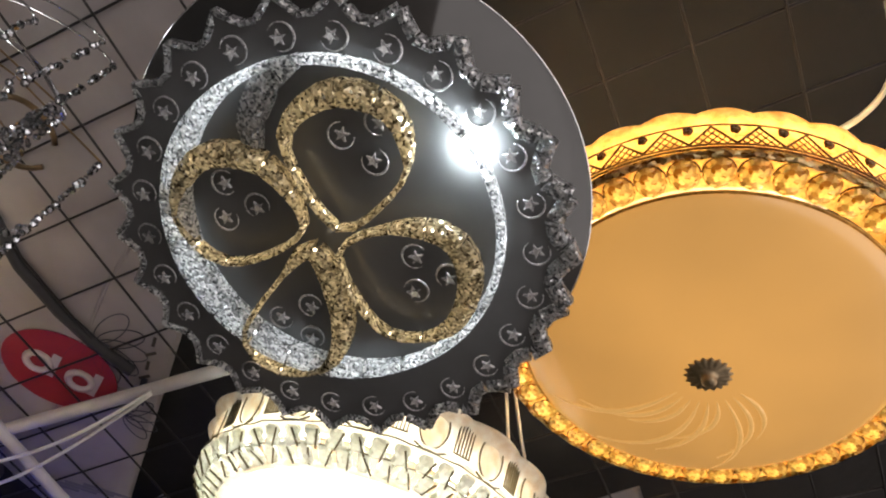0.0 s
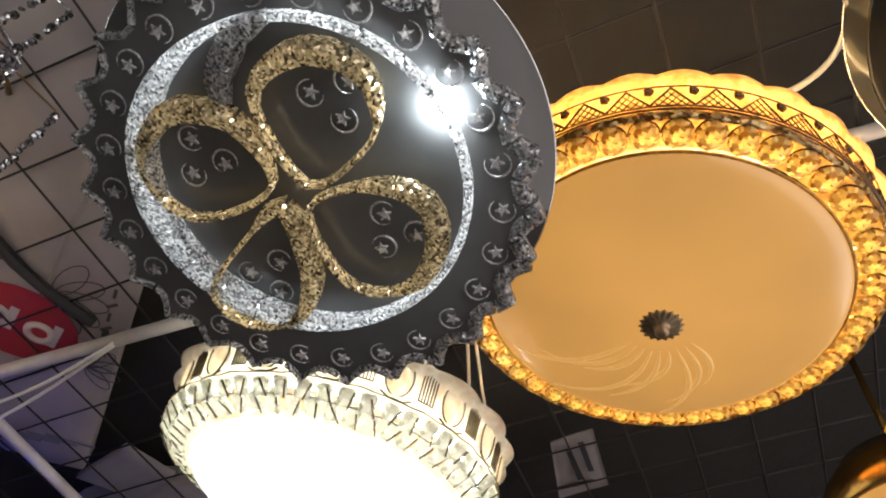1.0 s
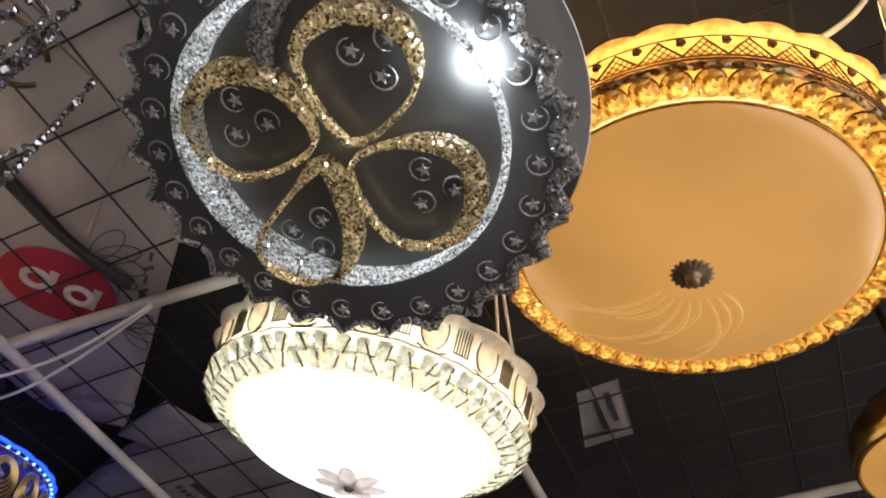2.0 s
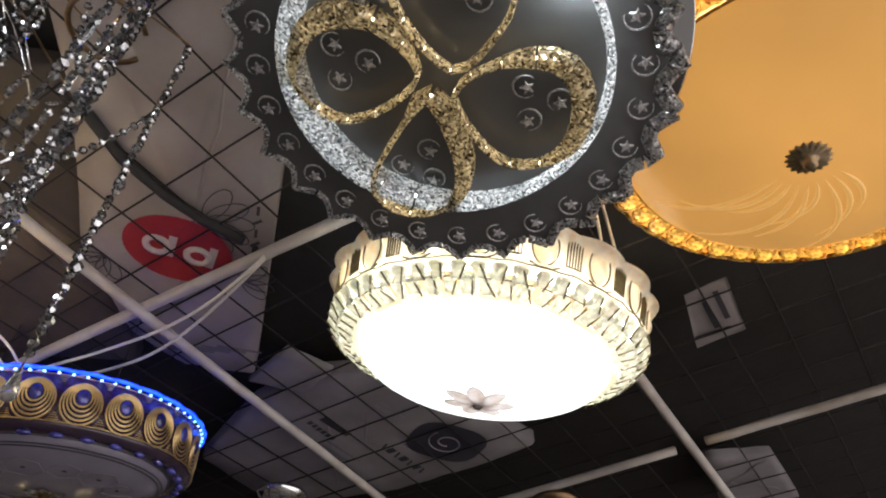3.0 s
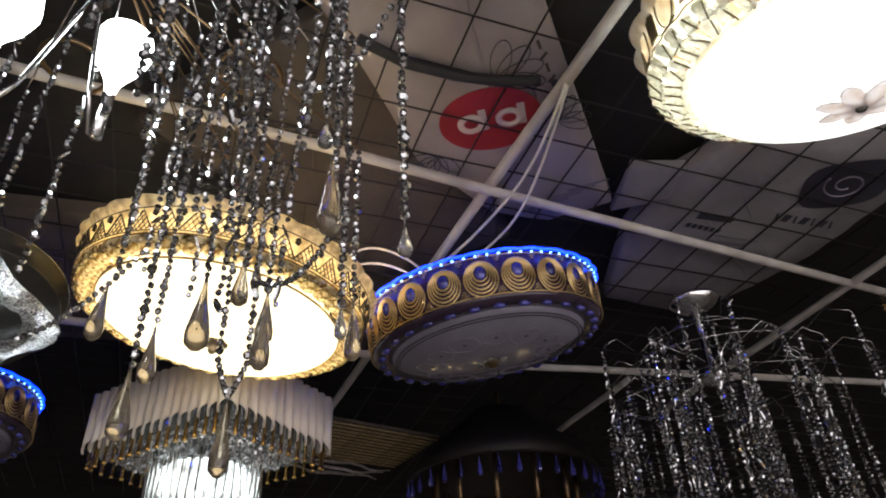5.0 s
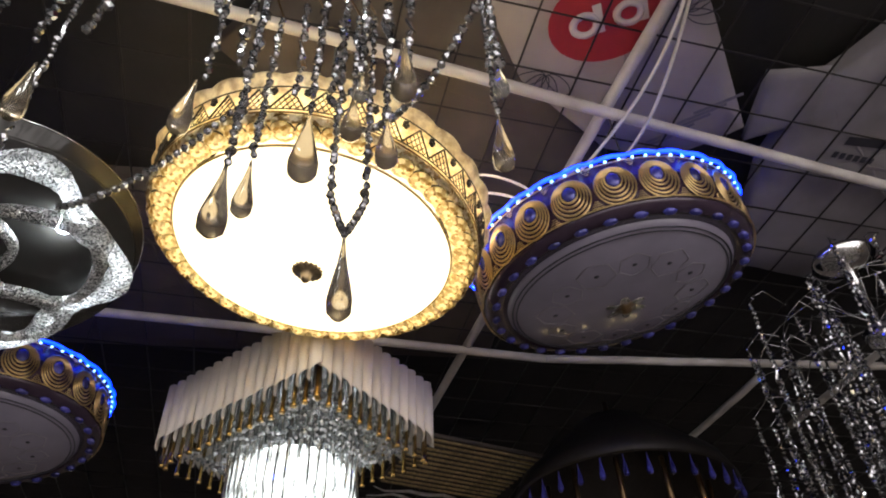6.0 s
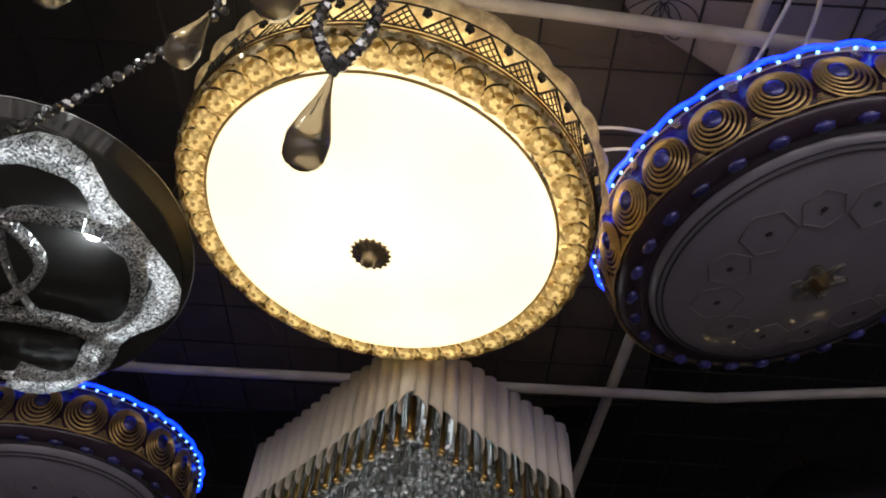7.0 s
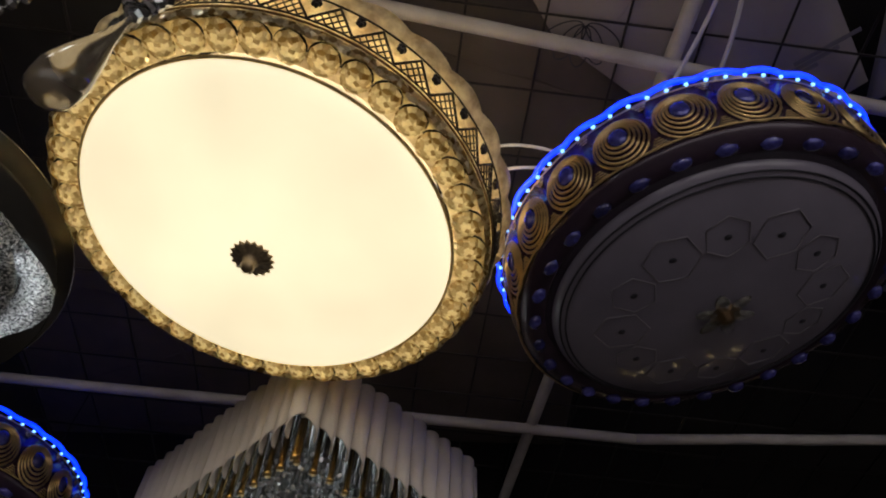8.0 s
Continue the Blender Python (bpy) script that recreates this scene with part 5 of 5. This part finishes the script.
def tube_lamp(corner, ang, la, lb, z):
    """corner: the near corner; ang: direction of side a; side b runs 90 degrees to its left."""
    m = pose(corner[0], corner[1], z, 0, 0, ang)
    th = empty("tube_chandelier", m, "rectangular lamp of cream half tubes round lit crystal rods", "chandelier", "crystal chandeliers")
    part("top_frame", box(la, lb, 0.02, 0.004), CHROME, th, "steel top frame", False).location = (la / 2, lb / 2, 0.155)
    rod = part("ceiling_rod", tube([(la / 2, lb / 2, 0.16), (la / 2, lb / 2, MESH_Z - z)], 0.008, 10), CHROME, th)
    pitch = 0.0300
    first = gold = None
    rnd = random.Random(7)
    for side in range(4):
        n = round((la if side % 2 == 0 else lb) / pitch)
        for i in range(n):
            s = (i + 0.5) * pitch
            x, y, yaw = ((s, 0, -90), (la, s, 0), (la - s, lb, 90), (0, lb - s, 180))[side]
            mm = pose(x, y, 0.018 + rnd.uniform(-0.003, 0.003), 0, 0, yaw)
            if side in (0, 3):
                mm = mm @ Matrix.Diagonal((1, -1 if side == 0 else 1, 1, 1))
            if first is None:
                first = part("half_tube", half_tube(0.0158, 0.152, 0.030), CERAMIC, th, "cream glazed half tube")
                first.matrix_basis = mm
                gold = part("brass_tip", lathe([(0, 0.05), (0.004, 0.05), (0.0045, -0.028), (0.0060, -0.032), (0.0060, -0.037), (0, -0.037)], 10), BRASS, first, "brass tip")
                gold.location = (-0.008, 0, 0)
            else:
                p = again("half_tube", first, th, mm)
                again("brass_tip", gold, p, gold.matrix_basis.copy())
    # crystal rods in rising tiers inside
    fr = None
    for tier, (inset, zz, count) in enumerate(((0.035, 0.075, 46), (0.06, 0.068, 40), (0.09, 0.06, 32), (0.125, 0.05, 24))):
        w, h = la - 2 * inset, lb - 2 * inset
        per = 2 * (w + h)
        for i in range(count):
            s = per * i / count
            if s < w: x, y = inset + s, inset
            elif s < w + h: x, y = inset + w, inset + s - w
            elif s < 2 * w + h: x, y = inset + w - (s - w - h), inset + h
            else: x, y = inset, inset + h - (s - 2 * w - h)
            mm = pose(x + rnd.uniform(-0.004, 0.004), y + rnd.uniform(-0.004, 0.004), zz + rnd.uniform(-0.008, 0.008), rnd.uniform(-3, 3), rnd.uniform(-3, 3), rnd.uniform(0, 90))
            if fr is None:
                bm = lathe([(0, 0.09), (0.0045, 0.088), (0.0055, -0.02), (0.003, -0.034), (0, -0.04)], 6)
                fr = part("crystal_rod", bm, CLEAR_DROP, th, "clear hexagonal crystal rod", False)
                fr.matrix_basis = mm
            else:
                again("crystal_rod", fr, th, mm)
    core = part("lit_core", lathe([(0, 0.05), (0.10, 0.05), (0.125, 0.01), (0.120, -0.03), (0.085, -0.055), (0, -0.065)], 60, lambda a, k: (1 + 0.05 * math.cos(a * 20), 0)), CORE, th, "brightly lit crystal core")
    core.location = (la / 2, lb / 2, -0.070)
    cl = None
    for ring, (rr, count) in enumerate(((0.134, 44), (0.112, 36), (0.080, 26))):
        for i in range(count):
            a = 2 * math.pi * i / count
            mm = pose(la / 2 + rr * math.cos(a), lb / 2 + rr * math.sin(a), (-0.080, -0.110, -0.130)[ring] + rnd.uniform(-0.012, 0.012), rnd.uniform(-5, 5), rnd.uniform(-5, 5), math.degrees(a))
            if cl is None:
                cl = part("core_rod", lathe([(0, 0.06), (0.005, 0.058), (0.006, -0.03), (0.003, -0.045), (0, -0.05)], 6), CLEAR_DROP, th, "clear crystal rod", False)
                cl.matrix_basis = mm
            else:
                again("core_rod", cl, th, mm)
    # garlands of small cut chips slung low inside the tubes
    bm = bmesh.new()
    for g in range(11):
        inset = 0.03 + 0.011 * g
        w, h = la - 2 * inset, lb - 2 * inset
        per = 2 * (w + h)
        s_ = rnd.uniform(0, 0.01)
        while s_ < per:
            if s_ < w: x, y = inset + s_, inset
            elif s_ < w + h: x, y = inset + w, inset + s_ - w
            elif s_ < 2 * w + h: x, y = inset + w - (s_ - w - h), inset + h
            else: x, y = inset, inset + h - (s_ - 2 * w - h)
            zz = 0.022 - 0.006 * g + 0.008 * math.sin(s_ * 42) + rnd.uniform(-0.004, 0.004)
            add_ball(bm, (x, y, zz), 0.0042, 0.0042, rnd.uniform(0.003, 0.007), 5, 3, Euler((rnd.uniform(0, 3), rnd.uniform(0, 3), 0)).to_matrix())
            s_ += rnd.uniform(0.009, 0.016)
    tagged(part("chip_garland", bm, CHIP, th, "garlands of clear cut crystal chips", False), kind="stuff")
    return th


CHIP = crystal("clear cut chip", (0.25, 0.26, 0.28), (1.0, 1.0, 1.0), 0.05, 60.0, 0.6, 0.6, 1.0, 0.25)
tube_lamp((-0.165, 0.965), 40.2, 0.37, 0.47, 2.160)

# ---------------------------------------------------------------- far dark chandelier


def dark_chandelier(c, z):
    th = empty("drum_chandelier", pose(c[0], c[1], z), "dark unlit drum chandelier with candle tips", "chandelier", "crystal chandeliers")
    part("drum", lathe([(0.10, 0.30), (0.14, 0.26), (0.30, 0.12), (0.33, 0.06), (0.32, 0.055), (0.29, 0.11), (0.12, 0.25), (0.09, 0.29)], 64, closed=True), STEEL, th, "dark metal drum")
    part("stem", tube([(0, 0, 0.27), (0, 0, MESH_Z - z)], 0.009, 10), BRONZE, th)
    part("spider", tube([(-0.11, 0, 0.28), (0.11, 0, 0.28)], 0.007, 8), BRONZE, th)
    st = None
    for i in range(34):
        a = 2 * math.pi * i / 34
        mm = spin(a, 0.325, 0.05)
        if st is None:
            # blue-lit drops: the tint of the light is in the material
            st = part("drop", drop_mesh(0.06, 0.009), BLUE_LIT_BEAD, th, "hanging drop with blue light in its colour", False)
            st.matrix_basis = mm
        else:
            again("drop", st, th, mm)
    fl_ = None
    for i in range(12):
        a = 2 * math.pi * i / 12
        mm = spin(a, 0.24, -0.09)
        if fl_ is None:
            fl_ = part("candle", lathe([(0, 0), (0.008, 0.0), (0.008, 0.17), (0, 0.175)], 10), BRONZE, th, "dark bronze candle tube")
            tip = part("candle_tip", lathe([(0, -0.035), (0.004, -0.025), (0.006, -0.01), (0.004, 0), (0, 0)], 8), FLAME, fl_, "small warm lit tip")
            fl_.matrix_basis = mm
        else:
            p = again("candle", fl_, th, mm)
            again("candle_tip", tip, p, Matrix())
    return th


dark_chandelier((0.80, 1.62), 2.22)


def slatted_packet(c, ang, w, d):
    """A flat packet of thin gilded slats in clear wrap, lying on the mesh from below."""
    th = empty("slatted_packet", pose(c[0], c[1], c[2], 0, 0, ang), "flat packet of thin gilded slats in clear wrap", "packet")
    part("backing", box(w, d, 0.012, 0.002), SACK_BROWN, th, "dark backing board", False)
    slat = None
    for i in range(12):
        mm = pose(0, d * (-0.46 + 0.92 * i / 11), -0.010, 0, 0, 0.6 * math.sin(i * 2.3))
        if slat is None:
            slat = part("slat", box(w * 0.98, 0.008, 0.006, 0.0012), RIM_WARM, th, "thin gilded slat", False)
            slat.matrix_basis = mm
        else:
            again("slat", slat, th, mm)
    for i in range(3):
        pts = [(w * (-0.5 + k / 10), d * (0.62 + 0.16 * i) + 0.012 * math.sin(k * 1.7 + i), -0.006 - 0.006 * math.sin(k * 0.9 + 2 * i)) for k in range(11)]
        part("wrap_fold", tube(pts, 0.006, 6, taper=lambda q: 0.3 + 0.7 * math.sin(math.pi * q)), PETAL, th, "fold of clear plastic wrap")
    for x in (-0.4, 0.4):
        part("tie_wire", tube([(w * x, 0, 0.005), (w * x, 0, MESH_Z - c[2])], 0.0015, 5), STEEL, th)
    return th


slatted_packet((0.40, 1.95, 2.50), 12, 0.44, 0.36)

# ---------------------------------------------------------------- cables


def cable(pts, r, label, smooth_n=6):
    P = [Vector(p) for p in pts]
    P = [P[0]] + P + [P[-1]]
    out = []
    for i in range(1, len(P) - 2):
        for k in range(smooth_n):
            t = k / smooth_n
            p0, p1, p2, p3 = P[i - 1:i + 3]
            out.append(0.5 * ((2 * p1) + (p2 - p0) * t + (2 * p0 - 5 * p1 + 4 * p2 - p3) * t * t + (3 * p1 - p0 - 3 * p2 + p3) * t ** 3))
    out.append(P[-1])
    return tagged(link("cable", tube(out, r, 6), CABLE), label, "cable", "loose cables")


cable([(0.345, 0.205, 2.585), (0.340, 0.21, 2.560), (0.345, 0.35, 2.49), (0.345, 0.48, 2.46), (0.31, 0.60, 2.44), (0.25, 0.66, 2.40), (0.22, 0.64, 2.345)], 0.0032, "thin white twin cable from the pipe to a lamp")
cable([(0.338, 0.195, 2.585), (0.332, 0.21, 2.555), (0.325, 0.31, 2.50), (0.310, 0.42, 2.47), (0.27, 0.54, 2.44), (0.22, 0.62, 2.40), (0.205, 0.63, 2.345)], 0.0032, "thin white twin cable from the pipe to a lamp")
cable([(0.21, 0.62, 2.36), (0.14, 0.60, 2.40), (0.05, 0.62, 2.42), (-0.05, 0.66, 2.33)], 0.0026, "thin white cable between two lamps")
cable([(0.210, 0.63, 2.35), (0.13, 0.62, 2.385), (0.05, 0.65, 2.40), (-0.04, 0.68, 2.33)], 0.0026, "thin white cable between two lamps")
cable([(0.553, -0.402, 2.60), (0.60, -0.385, 2.52), (0.64, -0.37, 2.48), (0.63, -0.36, 2.43)], 0.0030, "white cable hanging between lamps")
cable([(0.560, -0.412, 2.60), (0.62, -0.40, 2.52), (0.66, -0.39, 2.48), (0.64, -0.37, 2.43)], 0.0030, "white cable hanging between lamps")
cable([(0.243, -0.884, 2.553), (0.262, -0.905, 2.550), (0.274, -0.930, 2.548), (0.284, -0.978, 2.548), (0.262, -1.030, 2.550), (0.218, -1.057, 2.556), (0.16, -1.075, 2.60)], 0.0034, "white flat cable curving away from a terminal block")
cable([(0.250, -0.872, 2.553), (0.266, -0.896, 2.552), (0.279, -0.926, 2.550), (0.289, -0.976, 2.550), (0.267, -1.030, 2.552), (0.222, -1.060, 2.558), (0.165, -1.080, 2.60)], 0.0030, "white flat cable curving away from a terminal block")
block = empty("terminal_block", pose(0.238, -0.871, 2.556, 0, 0, 35), "small tan plastic terminal block between cables", "terminal block")
part("body", box(0.030, 0.020, 0.016, 0.003), TAN, block, "", False)
for x in (-0.008, 0.008):
    part("screw", lathe([(0, -0.0105), (0.0028, -0.010), (0.003, -0.007), (0, -0.007)], 10), BRASS, block, "small brass screw").location = (x, 0, 0)
    part("tie_wire", tube([(x, 0, 0.007), (x, 0, MESH_Z - 2.556)], 0.0012, 5), STEEL, block)

# a golden cup lamp beside the amber one
cup_m = facing((0.86, -0.99, 2.24), (0.0, 0.1, -0.99))
cup = empty("cup_lamp", cup_m, "small golden cup lamp with lit amber glass", "ceiling lamp")
part("cup", lathe([(0.05, 0.10), (0.10, 0.09), (0.13, 0.05), (0.135, 0.0), (0.130, -0.004), (0.126, 0.048), (0.09, 0.084), (0.05, 0.094)], 48, closed=True), BRASS, cup)
part("glass_bowl", lathe(dome(0.127, 0.05), 48), DIFF_AMBER, cup, "lit amber glass")
part("stem", tube([(0, 0, 0.06), (0, 0, 0.37)], 0.006, 8), BRASS, cup)
part("cross_piece", box(0.12, 0.02, 0.006), BRASS, cup, "", False).location = (0, 0, 0.095)

# ---------------------------------------------------------------- the wire mesh, wire by wire
mesh_root = tagged(new("wire_mesh"), "dark welded steel wire mesh under the ceiling", "wire mesh", kind="structure")
mesh_root.location = (0, 0, MESH_Z)
wx = wy = None
rnd = random.Random(2)
for i in range(-16, 26):
    if wx is None:
        wx = part("wire", tube([(0, -2.1, 0.002), (0.001, 0.5, 0.003), (0, 3.1, 0.002)], 0.0021, 6), STEEL, mesh_root)
        wy = part("wire", tube([(-2.1, 0, -0.002), (0.5, 0.001, -0.0015), (3.1, 0, -0.002)], 0.0021, 6), STEEL, mesh_root)
        wx.matrix_basis = pose(i * CELL, 0, 0)
        wy.matrix_basis = pose(0, i * CELL, 0)
    else:
        again("wire", wx, mesh_root, pose(i * CELL + rnd.uniform(-0.003, 0.003), 0, 0, 0, 0, rnd.uniform(-0.12, 0.12)))
        again("wire", wy, mesh_root, pose(0, i * CELL + rnd.uniform(-0.003, 0.003), 0, 0, 0, rnd.uniform(-0.12, 0.12)))
